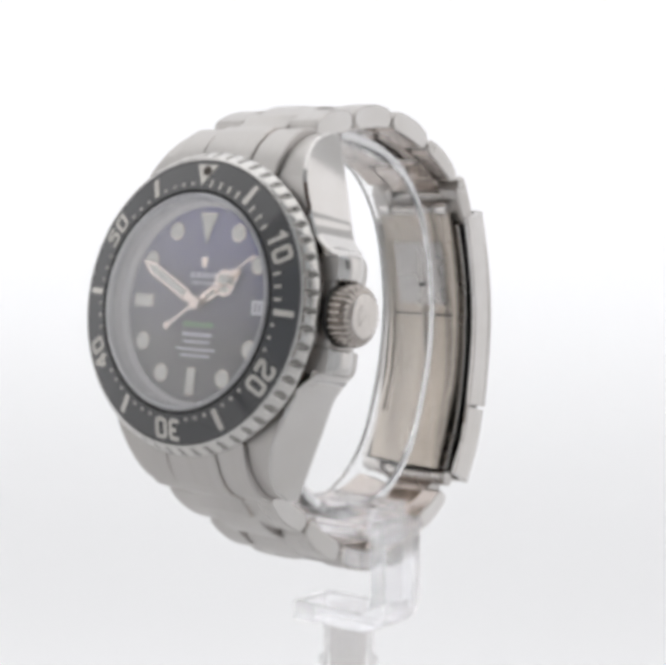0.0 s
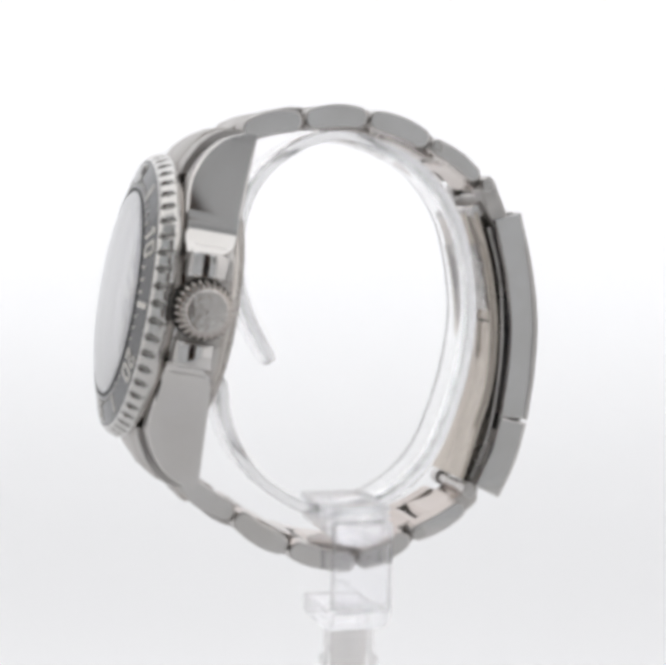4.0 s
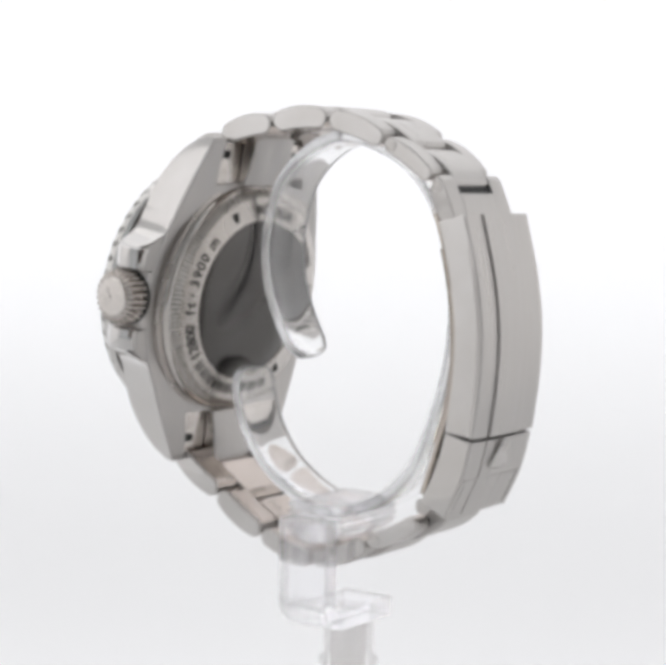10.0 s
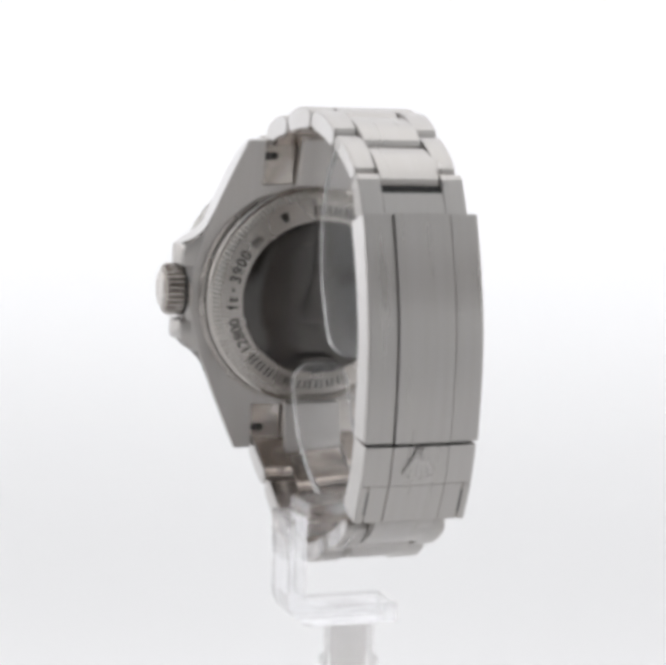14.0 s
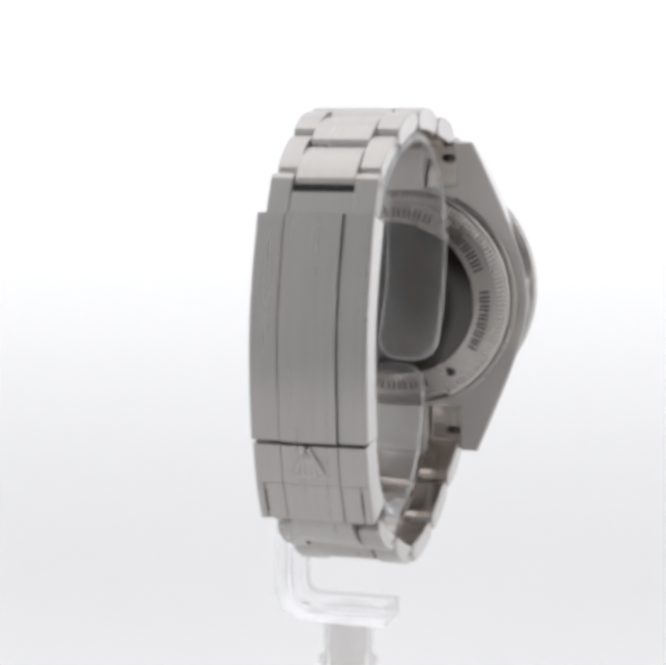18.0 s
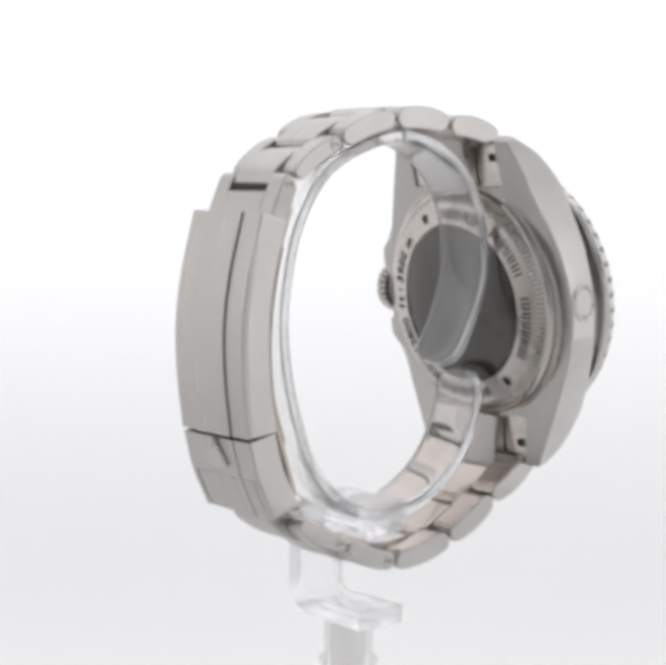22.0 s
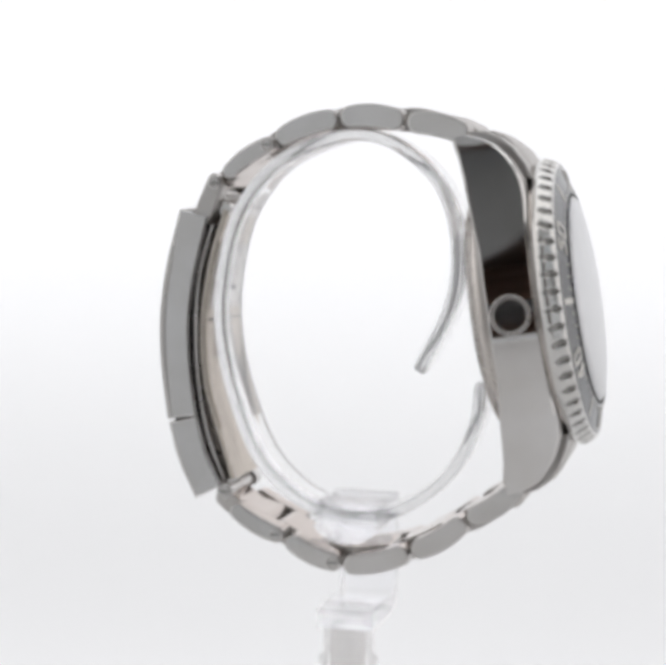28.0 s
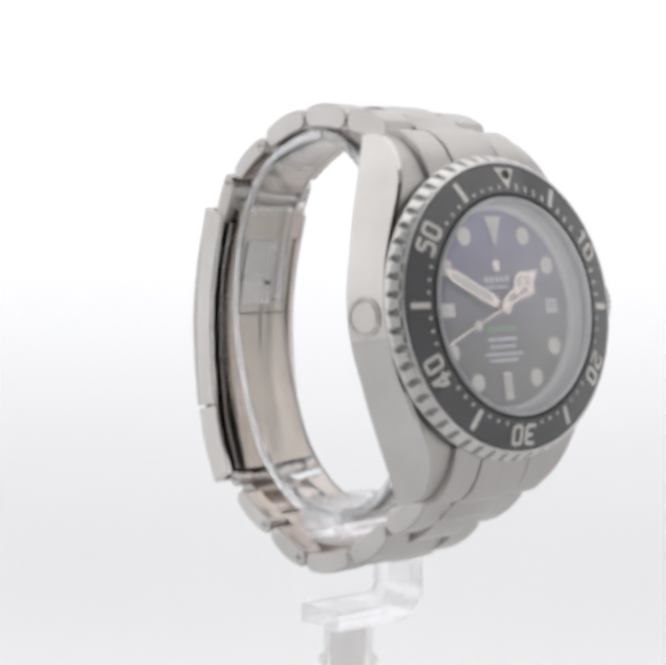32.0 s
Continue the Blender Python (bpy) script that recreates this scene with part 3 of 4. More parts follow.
crystal = cpart("crystal", lathe([(1e-5, 2.2), (3, 2.16), (6, 2.03), (9, 1.82), (11.5, 1.57), (13.5, 1.3), (14.6, 1.08), (15.3, 0.88), (15.66, 0.6), (15.68, -0.2), (14.9, -0.2), (14.6, 0.1), (10, 0.45), (5, 0.65), (1e-5, 0.7)], 128), crystal_glass, watch, "clear domed crystal", 40)
crystal.visible_shadow = False
cpart("crystal_edge", lathe([(15.0, 0.02), (15.05, 0.8), (15.3, 0.82), (15.55, 0.6), (15.55, 0.02)], 128, closed=True), crystal_edge, crystal, "whitish ring in place of light refracted at the crystal's edge", 40).visible_shadow = False


def marker(pts, angle, r, h=0.35, rim=0.16):
    cen = Vector((sum(p[0] for p in pts) / len(pts), sum(p[1] for p in pts) / len(pts)))
    out = [tuple(cen + (Vector(p) - cen) * (1 + rim / max(0.2, (Vector(p) - cen).length))) for p in pts]
    frame_part = cpart("hour_marker", prism(out, 0, h * 0.8, "z"), hand_gold, dial, "applied marker frame", m=clock(angle, r, DIAL))
    cpart("lume_fill", prism(pts, 0, h, "z"), lume, frame_part, "pale lume", m=clock(angle, r, DIAL))


def ring_pts(r, k=24):
    return [(r * math.cos(2 * math.pi * i / k), r * math.sin(2 * math.pi * i / k)) for i in range(k)]


for hour in (1, 2, 4, 5, 7, 8, 10, 11):
    marker(ring_pts(1.18), hour * 30, 12.0)
marker([(-1.55, 2.1), (1.55, 2.1), (0, -2.1)], 0, 11.0)
marker([(-0.8, 1.85), (0.8, 1.85), (0.8, -1.85), (-0.8, -1.85)], 180, 11.2)
marker([(-0.85, 1.75), (0.85, 1.75), (0.85, -1.75), (-0.85, -1.75)], 270, 11.1)
date = cpart("date_window", prism(rounded(-1.15, 1.15, -1.05, 1.05, 0.15), 0, 0.06, "z"), date_white, dial, "white date window", m=Matrix.Translation((10.9, 0, DIAL)))
for k in (-0.4, 0.4):
    cpart("date_bar", flat([(k - 0.2, -0.6), (k + 0.2, -0.6), (k + 0.2, 0.6), (k - 0.2, 0.6)], 0.03), date_grey, date, m=Matrix.Translation((10.9, 0, DIAL + 0.06)))


def bars(v, height, widths, total, mat, name):
    """A line of print as plain bars, one for each word or letter."""
    unit = total / sum(widths)
    x = -total / 2
    for i, w in enumerate(widths):
        if i % 2 == 0:
            cpart(name, flat([(x, v - height / 2), (x + w * unit, v - height / 2), (x + w * unit, v + height / 2), (x, v + height / 2)], 0.02), mat, dial, m=Matrix.Translation((0, 0, DIAL)))
        x += w * unit


letters5 = [1, 0.45, 1, 0.45, 0.9, 0.45, 0.9, 0.45, 1]
letters7 = [1, 0.35] * 6 + [1]
bars(4.15, 0.85, letters5, 5.0, paint_white, "print_bar")
bars(3.05, 0.3, [3, 0.4, 4], 4.6, paint_white, "print_bar")
bars(-3.0, 0.8, letters7, 5.6, paint_green, "print_bar")
bars(-4.45, 0.5, [3, 0.35, 8], 5.8, paint_white, "print_bar")
bars(-5.5, 0.38, [5, 0.4, 6], 5.2, paint_white, "print_bar")
bars(-6.6, 0.38, [11, 0.4, 11], 7.6, paint_white, "print_bar")
bars(-7.5, 0.36, [9, 0.4, 9], 5.6, paint_white, "print_bar")
cpart("dial_emblem", prism([(-0.4, 5.3), (0.4, 5.3), (0.75, 6.6), (0.3, 6.8), (-0.3, 6.8), (-0.75, 6.6)], 0, 0.15, "z"), hand_gold, dial, "small pale emblem", m=Matrix.Translation((0, 0, DIAL)))
# pointers: ten to two
HOUR_ANGLE, MINUTE_ANGLE = 56.0, 297.0
hm = clock(MINUTE_ANGLE, 0, DIAL + 0.85)
blade = [(-0.5, -1.2), (0.5, -1.2), (0.62, 1.5), (0.95, 2.2), (0.95, 10.6), (0, 13.0), (-0.95, 10.6), (-0.95, 2.2), (-0.62, 1.5)]
minute_hand = cpart("minute_hand", prism(blade, 0, 0.18, "z", 0.05, 1), hand_gold, watch, "pale steel minute hand", m=hm)
cpart("lume_fill", prism([(-0.55, 2.7), (0.55, 2.7), (0.55, 10.3), (0, 11.5), (-0.55, 10.3)], 0.02, 0.22, "z"), lume, minute_hand, "pale lume", m=hm)
hh = clock(HOUR_ANGLE, 0, DIAL + 0.5)
stem = [(-0.5, -1.2), (0.5, -1.2), (0.85, 1.6), (0.85, 4.0)] + [(1.95 * math.sin(radians(a)), 5.7 - 1.95 * math.cos(radians(a))) for a in range(30, 151, 15)] + [(0.75, 7.5), (1.1, 7.6), (0, 9.3), (-1.1, 7.6), (-0.75, 7.5)] + [(-1.95 * math.sin(radians(a)), 5.7 - 1.95 * math.cos(radians(a))) for a in range(150, 29, -15)] + [(-0.85, 4.0), (-0.85, 1.6)]
hour_hand = cpart("hour_hand", prism(stem, 0, 0.18, "z"), hand_gold, watch, "pale steel hour hand with round end", m=hh)
for a in (0, 120, 240):
    sector = [(0.25 * math.sin(radians(a)), 5.7 + 0.25 * math.cos(radians(a)))] + [(1.5 * math.sin(radians(a + d)), 5.7 + 1.5 * math.cos(radians(a + d))) for d in range(-46, 47, 23)]
    cpart("lume_fill", prism(sector, 0.02, 0.22, "z"), lume, hour_hand, "pale lume", m=hh)
cpart("lume_fill", prism([(-0.42, 1.7), (0.42, 1.7), (0.42, 3.5), (-0.42, 3.5)], 0.02, 0.22, "z"), lume, hour_hand, "pale lume", m=hh)
needle = merge([prism([(-0.2, -6.0), (0.2, -6.0), (0.16, 12.6), (-0.16, 12.6)], 0, 0.12, "z"), disc(0.95, 0, 0.35, 24),
                prism([(x, y - 6.1) for x, y in ring_pts(0.62, 16)], 0, 0.14, "z")])
second_hand = part("second_hand", needle, hand_gold, watch, "thin pale second hand with a dot")
part("lume_dot", prism([(x, y + 6.3) for x, y in ring_pts(0.72, 20)], 0.02, 0.2, "z"), lume, second_hand, "pale lume dot")

# crown and helium valve
crown_pose = Matrix.Translation((0, 0.2, -7.9)) @ pose(0, 0, 0, 0, 90, 0)


def flutes(i, a):
    return (0, -0.2, -0.62, -0.62, -0.5, -0.12, 0, 0, 0)[i] * (0.5 + 0.5 * math.cos(a * 26)) ** 1.6


crown = cpart("crown", lathe([(3.9, 21.6), (4.2, 22.4), (4.42, 22.7), (4.42, 24.9), (4.05, 25.5), (3.2, 25.75), (3.0, 25.9), (1.6, 25.9), (1e-5, 25.9)], 240, flutes), crown_steel, watch, "fluted screw-down steel crown", 30, m=crown_pose)
cpart("crown_face", lathe([(3.05, 25.7), (3.05, 26.05), (2.9, 26.2), (1.6, 26.33), (1e-5, 26.36)], 64), face_steel, crown, "worn steel crown face", m=crown_pose)
# near-black disc put in for the shade between crown and case
cpart("crown_gap_shade", disc(4.5, 22.1, 22.5, 48), gap_dark, crown, "near-black disc for the shade behind the crown", m=crown_pose)
for k in (-2, -1, 0, 1, 2):
    cpart("crown_ray", prism([(-0.14, -0.5), (0.14, -0.5), (0.26, 1.35), (0, 1.6), (-0.26, 1.35)], 26.1, 26.42, "z", 0.06, 1), face_steel, crown, "raised plain ray of the crown emblem", m=crown_pose @ pose(0, 0, 0, 0, 0, 90 + k * 24) @ Matrix.Translation((0, 0.35, 0)))
valve_pose = Matrix.Translation((-21.36, 0.0, -8.1)) @ pose(0, 0, 0, 0, -80.8, 0)
valve = cpart("helium_valve", disc(2.25, -0.6, 0.08, 48, 0.1), polished, watch, "flush round steel valve", m=valve_pose)
cpart("valve_ring", lathe([(2.35, -0.6), (2.35, 0.02), (2.5, 0.14), (2.8, 0.14), (2.95, 0.02), (2.95, -0.6)], 48), satin, valve, "steel ring", m=valve_pose)

# case back
back = cpart("case_back", lathe([(20.2, -11.0), (20.2, -12.3), (20.0, -12.6), (19.6, -12.75), (19.45, -12.75), (19.4, -12.5)], 160), back_steel, watch, "screwed steel case back ring", 25)
cpart("back_groove", lathe([(19.42, -12.6), (19.4, -12.5), (19.26, -12.5), (19.26, -12.7)], 128), gap_dark, back, "dark groove round the case back")
cpart("back_rim", lathe([(19.28, -12.3), (19.28, -12.75), (19.2, -13.05), (19.0, -13.32), (18.7, -13.5), (18.45, -13.58), (18.42, -13.75)], 160), rim_steel, back, "polished rim of the case back", 30)
FLUTES = 144


def reeding(i, a):
    return (0, -0.16, -0.28, -0.28, -0.1, 0)[i] * (0.5 + 0.5 * math.cos(a * FLUTES))


bm = lathe([(18.5, -13.6), (18.46, -13.72), (18.2, -14.0), (17.5, -14.45), (17.2, -14.58), (17.0, -14.6)], FLUTES * 8, reeding)
# two of eight strips greyer: shade in the flute grooves put into the colour
for k, f in enumerate(bm.faces):
    if 0 < k % 5 < 4 and (k // 5) % 8 in (7, 0):
        f.material_index = 1
cpart("fluted_ring", bm, [flute_steel, groove_grey], back, "fine flutes for the case key", 60)
cpart("back_band", lathe([(17.02, -14.6), (13.5, -15.25), (13.3, -15.0)], 160), band_steel, back, "engraved steel band", 25)
cpart("back_disc", lathe([(13.36, -14.6), (13.36, -15.02), (13.2, -15.1), (9, -15.38), (4.5, -15.55), (1e-5, -15.6)], 96), titanium, back, "dark grey domed titanium disc", 30)


def back_pose(angle, r):
    """On the case back: angle clockwise from twelve seen from the front; letters stand with their heads outwards."""
    return clock(angle, 0, 0) @ Matrix.Translation((0, r, -15.31 + (r - 13.5) * 0.186)) @ pose(0, 0, 0, 10.5, 0, 0) @ pose(0, 0, 0, 0, 180, 0)


def back_text(text, a0, a1, size=2.6):
    for k, ch in enumerate(text):
        if ch == " ":
            continue
        a = a0 + (a1 - a0) * k / (len(text) - 1)
        cpart("engraved_letter", glyph(ch, size, 0.04, 0.035), paint_dark, back, m=back_pose(a, 14.35))


def back_bars(count, a0, a1):
    for k in range(count):
        a = a0 + (a1 - a0) * k / (count - 1)
        for x in (-0.42, 0.42):
            cpart("engraved_bar", flat(rounded(x - 0.17, x + 0.17, 0, 1.75, 0.1, 2), 0.04), paint_dark, back, m=back_pose(a, 14.4))


back_text("12800 ft", 125.4, 90.8)
cpart("engraved_dot", disc(0.25, 0, 0.04, 12), paint_dark, back, m=back_pose(84.5, 15.2))
back_text("3900 m", 77.3, 49.5)
back_bars(5, 4.3, 337.8 - 360)
back_bars(6, 321.0, 292.5)
back_bars(7, 274.5, 239.8)
back_bars(10, 197.0, 133.5)
for a in (26.0, 216.5):
    cpart("back_emblem", flat([(-0.4, 0), (0.4, 0), (0.75, 1.4), (0.3, 1.6), (-0.3, 1.6), (-0.75, 1.4)], 0.04), paint_dark, back, "small dark emblem", m=back_pose(a, 14.6))

# end links between the lugs
END_TOP = [(19.05, -3.7), (21.2, -4.4), (23.9, -5.9), (25.7, -7.6), (26.8, -9.4), (27.2, -11.6)]
for s in (1, -1):
    low = [(26.5, -12.85), (24.0, -12.9), (21.0, -12.8), (19.05, -12.5)]
    pts = [(s * v, nn) for v, nn in END_TOP + low]
    for x0, x1 in ((-10.35, -5.1), (5.1, 10.35)):
        bm = prism(pts, x0, x1, "x", 0.18, 2)
        for f in bm.faces:
            f.normal_update()
            f.material_index = 1 if f.normal.z < -0.7 else 0
        cpart("end_link_side", bm, [brushed_case, link_pale], watch, "brushed steel end link side")
    mid_top = [(v + (0.05 if v < 24 else 0.35), nn + 0.15) for v, nn in END_TOP] + [(28.4, -12.3), (29.6, -13.3), (30.1, -14.2), (29.7, -15.2)]
    pts = [(s * v, nn) for v, nn in mid_top + [(28.5, -15.9), (25.0, -15.5), (21.5, -14.8), (19.05, -14.0)]]
    bm = prism(pts, -4.85, 4.85, "x", 0.4, 3)
    for f in bm.faces:
        f.normal_update()
        f.material_index = 1 if abs(f.normal.x) > 0.8 else 0
    cpart("end_link_centre", bm, [brushed_case, link_pale], watch, "brushed steel end link centre")


# bracelet links
def link_outline(a, b, thick, arch=0.4, gap=0.22, sign=1):
    """Side outline of a link from joint a to joint b: arched outside, rounded ends."""
    a, b = Vector(a), Vector(b)
    d = (b - a).normalized()
    up = Vector((-d.y, d.x)) * sign
    length = (b - a).length - 2 * gap
    o = a + d * gap
    r = thick * 0.46
    pts = []
    for i in range(7):
        t = radians(-90 - 180 * i / 6)
        pts.append((r + r * math.cos(t), r * math.sin(t)))
    for i in range(1, 8):
        t = i / 8
        x = r + (length - 2 * r) * t
        pts.append((x, r + arch * 4 * t * (1 - t)))
    for i in range(7):
        t = radians(90 - 180 * i / 6)
        pts.append((length - r + r * math.cos(t), r * math.sin(t)))
    for i in range(1, 6):
        t = i / 6
        x = length - r - (length - 2 * r) * t
        pts.append((x, -r + arch * 0.5 * 4 * t * (1 - t)))
    return [tuple(o + d * x + up * y) for x, y in pts]


UPPER = [(-20.3, 33.1), (-10.4, 35.2), (0.1, 35.8), (10.3, 32.2), (18.75, 26.5)]
UPPER_T = [3.75, 3.75, 3.5, 2.8]
UPPER_W = [10.1, 9.4, 8.8, 8.3, 7.95]
LOWER = [(-29.3, -19.1), (-20.9, -25.1), (-12.2, -30.8), (-1.2, -33.5), (8.1, -29.9), (17.3, -25.3)]
LOWER_T = [3.5, 3.5, 3.4, 3.2, 2.9]
LOWER_W = [10.2, 9.7, 9.2, 8.7, 8.3, 8.0]
CENTRE_W = 4.62


def side_link(outline, inner, w0, w1, a, b, side):
    """Outer link: its flank narrows from w0 to w1."""
    d = (Vector(b) - Vector(a))
    bm = prism(outline, inner, w0, "x")
    for v in bm.verts:
        if abs(v.co.x - w0) < 1e-6:
            t = (Vector((v.co.y, v.co.z)) - Vector(a)).dot(d) / d.length_squared
            v.co.x = w0 + (w1 - w0) * t
    for f in bm.faces:
        f.material_index = 1 if f.normal.x > 0.9 else 0
    mark_inner(bm, 2)
    outer = [f for f in bm.faces if f.normal.x > 0.9]
    es = list(set(e for f in outer for e in f.edges))
    bmesh.ops.bevel(bm, geom=es, offset=0.28, offset_type="OFFSET", segments=2, profile=0.5, affect="EDGES", clamp_overlap=True)
    bm.transform(Matrix.Translation((CX, 0, 0)) @ Matrix.Diagonal((side, 1, 1, 1)))
    return part("outer_link", bm, [brushed_long, polished, link_inside], watch, "brushed steel outer link with polished flank")


def mark_inner(bm, index):
    """The inside of a link is smoother, and browner in place of dark reflections."""
    for f in bm.faces:
        f.normal_update()
        c = f.calc_center_median()
        if f.normal.dot(Vector((0, c.y, c.z)).normalized()) < -0.6:
            f.material_index = index


def screw_head(y, z, x, side, slot):
    m = Matrix.Translation((CX + side * x, y, z)) @ pose(0, 0, 0, 0, 90 * side, 0)
    head = part("link_screw", lathe([(0.55, 0), (0.95, 0), (0.95, 0.06), (0.85, 0.1), (0.55, 0.1), (0.5, 0.02), (1e-5, 0.02)], 24), satin, watch, "small steel screw head", m=m)
    if not slot:
        part("socket", disc(0.42, 0.0, 0.06, 16), satin, head, m=m)
    else:
        part("slot", box(bmesh.new(), -0.11, 0.11, -0.75, 0.75, 0.0, 0.12), groove_grey, head, m=m)


def chain(nodes, thick, widths, sign, centre_from):
    n = len(nodes) - 1
    for i in range(n):
        a, b = nodes[i], nodes[i + 1]
        for side in (1, -1):
            side_link(link_outline(a, b, thick[i], 0.42, 0.2, sign), CENTRE_W + 0.12, widths[i], widths[i + 1], a, b, side)
    # centre links sit about a third of a pitch nearer to the clasp
    shifted = []
    for i in range(n + 1):
        a = Vector(nodes[min(i, n - 1)])
        b = Vector(nodes[min(i, n - 1) + 1])
        base = Vector(nodes[i])
        d = (b - a).normalized() if i < n else (Vector(nodes[n]) - Vector(nodes[n - 1])).normalized()
        shifted.append(base + d * 3.5)
    if sign > 0:
        shifted[n] = Vector((20.55, 24.75))
    for i in range(n):
        lift = Vector((-(shifted[i + 1] - shifted[i]).y, (shifted[i + 1] - shifted[i]).x)).normalized() * 0.25 * sign
        bm = prism(link_outline(shifted[i] + lift, shifted[i + 1] + lift, thick[i] * 1.02, 0.5, 0.12, sign), -CENTRE_W, CENTRE_W, "x", 0.15, 1)
        mark_inner(bm, 1)
        part("centre_link", bm, [brushed_long, link_inside], watch, "brushed steel centre link", m=Matrix.Translation((CX, 0, 0)))


chain(UPPER, UPPER_T, UPPER_W, 1, 0)
chain(LOWER, LOWER_T, LOWER_W, -1, 0)
for nodes, widths, n0 in ((UPPER, UPPER_W, 3), (LOWER, LOWER_W, 4), (LOWER, LOWER_W, 3)):
    for side in (1, -1):
        d = (Vector(nodes[n0 + 1 if n0 + 1 < len(nodes) else n0]) - Vector(nodes[n0])).normalized()
        p = Vector(nodes[n0]) + d * 1.5 if nodes is UPPER else Vector(nodes[n0]) + d * 1.6
        screw_head(p.x, p.y, widths[n0] - 0.1, side, side < 0)

# clasp attachment link
att = [(19.2, 26.4), (20.3, 27.0), (21.0, 26.3), (22.6, 22.6), (23.6, 19.8), (21.2, 19.0), (19.9, 21.5), (18.6, 24.6)]
for x0, x1 in ((-8.25, -4.75), (4.75, 8.25)):
    part("attachment_link", prism(att, CX + x0, CX + x1, "x", 0.2, 2), brushed_long, watch, "brushed steel link joined to the clasp")
base_att = [(21.85, 24.3), (22.6, 22.6), (23.6, 19.8), (21.2, 19.0), (19.9, 21.5), (19.0, 23.6)]
part("attachment_link", prism(base_att, CX - 4.75, CX + 4.75, "x", 0.05, 1), brushed_long, watch, "brushed steel link joined to the clasp")
for side in (1, -1):
    screw_head(19.9, 25.4, 8.22, side, side < 0)

# near-black filler added in the slot in place of its shade
part("slot_shade", prism([(20.4, 25.2), (20.8, 25.4), (21.5, 24.3), (20.9, 22.9), (20.5, 23.2)], CX - 4.78, CX + 4.78, "x"), gap_dark, watch, "dark filler for the shade in the slot behind the last centre link")

# folding clasp: cover with three bands, flip lock, inner blades
OUT = spline([(25.7, 21.4), (27.87, 12.6), (28.92, 4.5), (28.67, -3.4), (27.55, -11.75)], 6)
# near-black bed: the shade in the grooves between the bands is its colour
cover = part("clasp_cover", prism(ribbon(OUT, -0.75, -1.5), CX - 7.9, CX + 7.9, "x", 0.1, 1), bed_shade, watch, "folding clasp cover with a near-black bed for groove shade")
part("cover_band", prism(ribbon(OUT, 0.06, -1.2), CX - 4.3, CX + 4.3, "x", 0.1, 2), brushed_long, cover, "brushed steel middle band")
for x0, x1 in ((-8.85, -4.39), (4.39, 8.85)):
    part("cover_band", prism(ribbon(OUT, -0.28, -1.4), CX + x0, CX + x1, "x", 0.25, 2), brushed_long, cover, "brushed steel outer band")


def leaning(bm, side):
    """Lets a clasp flank lean in a little towards the outside of the clasp."""
    for v in bm.verts:
        v.co.x -= side * 0.045 * (v.co.y - 26.5)
    return bm


for side in (1, -1):
    x0, x1 = sorted((CX + side * 7.8, CX + side * 8.83))
    part("cover_flank", leaning(prism(ribbon(OUT, -0.42, -5.15), x0, x1, "x", 0.25, 2), side), polished, cover, "polished clasp flank")
# near-black plug added to close the joint, painted as its shade
part("joint_shade", prism([(26.3, -11.3), (26.2, -13.3), (23.3, -13.6), (23.4, -11.0)], CX - 7.75, CX + 7.75, "x"), gap_dark, watch, "dark plug for the shade between clasp cover and lock")
lock_out = spline([(27.2, -12.3), (25.55, -18.2), (22.7, -24.1)], 5)
lock_low = [lock_out[5].lerp(lock_out[6], 0.12)] + [lock_out[i] for i in range(6, len(lock_out))]
lock_high = [lock_out[i] for i in range(0, 6)]
lock = part("flip_lock", prism(ribbon(lock_out, -0.32, -1.5), CX - 8.5, CX + 8.5, "x", 0.1, 1), crown_steel, watch, "brushed steel flip lock of the clasp")
part("lock_plate", prism(ribbon(lock_high, 0.04, -1.2), CX - 4.3, CX + 4.3, "x", 0.12, 2), brushed_long, lock, "brushed middle plate of the lock")
part("lock_plate", prism(ribbon(lock_low, -0.06, -1.2), CX - 4.3, CX + 4.3, "x", 0.12, 2), brushed_long, lock, "brushed lower plate of the lock")
for side in (1, -1):
    x0, x1 = sorted((CX + side * 4.36, CX + side * 8.6))
    part("lock_plate", prism(ribbon(lock_high, -0.1, -1.3), x0, x1, "x", 0.15, 2), brushed_long, lock, "brushed side plate of the lock")
    x0, x1 = sorted((CX + side * 4.42, CX + side * 7.25))
    part("lock_plate", prism(ribbon(lock_low, -0.16, -1.3), x0, x1, "x", 0.12, 2), brushed_long, lock, "brushed lower side plate of the lock")
    x0, x1 = sorted((CX + side * 7.5, CX + side * 8.6))
    part("lock_plate", prism(ribbon(lock_low, -0.1, -1.3), x0, x1, "x", 0.12, 2), brushed_long, lock, "narrow outer plate of the lock")
for side in (1, -1):
    x0, x1 = sorted((CX + side * 7.6, CX + side * 8.65))
    part("lock_flank", leaning(prism(ribbon(lock_out, -0.3, -4.9), x0, x1, "x", 0.25, 2), side), polished, lock, "polished lock flank")
    # near-black strip laid between the plates as the slot's shade
    part("lock_slot_shade", prism(ribbon(lock_out[6:-1], -0.24, -0.36), *sorted((CX + side * 7.24, CX + side * 7.51)), "x"), gap_dark, lock, "dark strip for the shade in a slot of the lock")
# fan-shaped raised emblem on the lock
down = (Vector((0, 25.55, -18.2)) - Vector((0, 27.2, -12.3))).normalized()
out = Vector((0, -down.z, down.y))
EMBLEM = Matrix((Vector((1, 0, 0)), -down, out)).transposed().to_4x4()
EMBLEM.translation = (CX + 0.2, 27.2, -12.3)
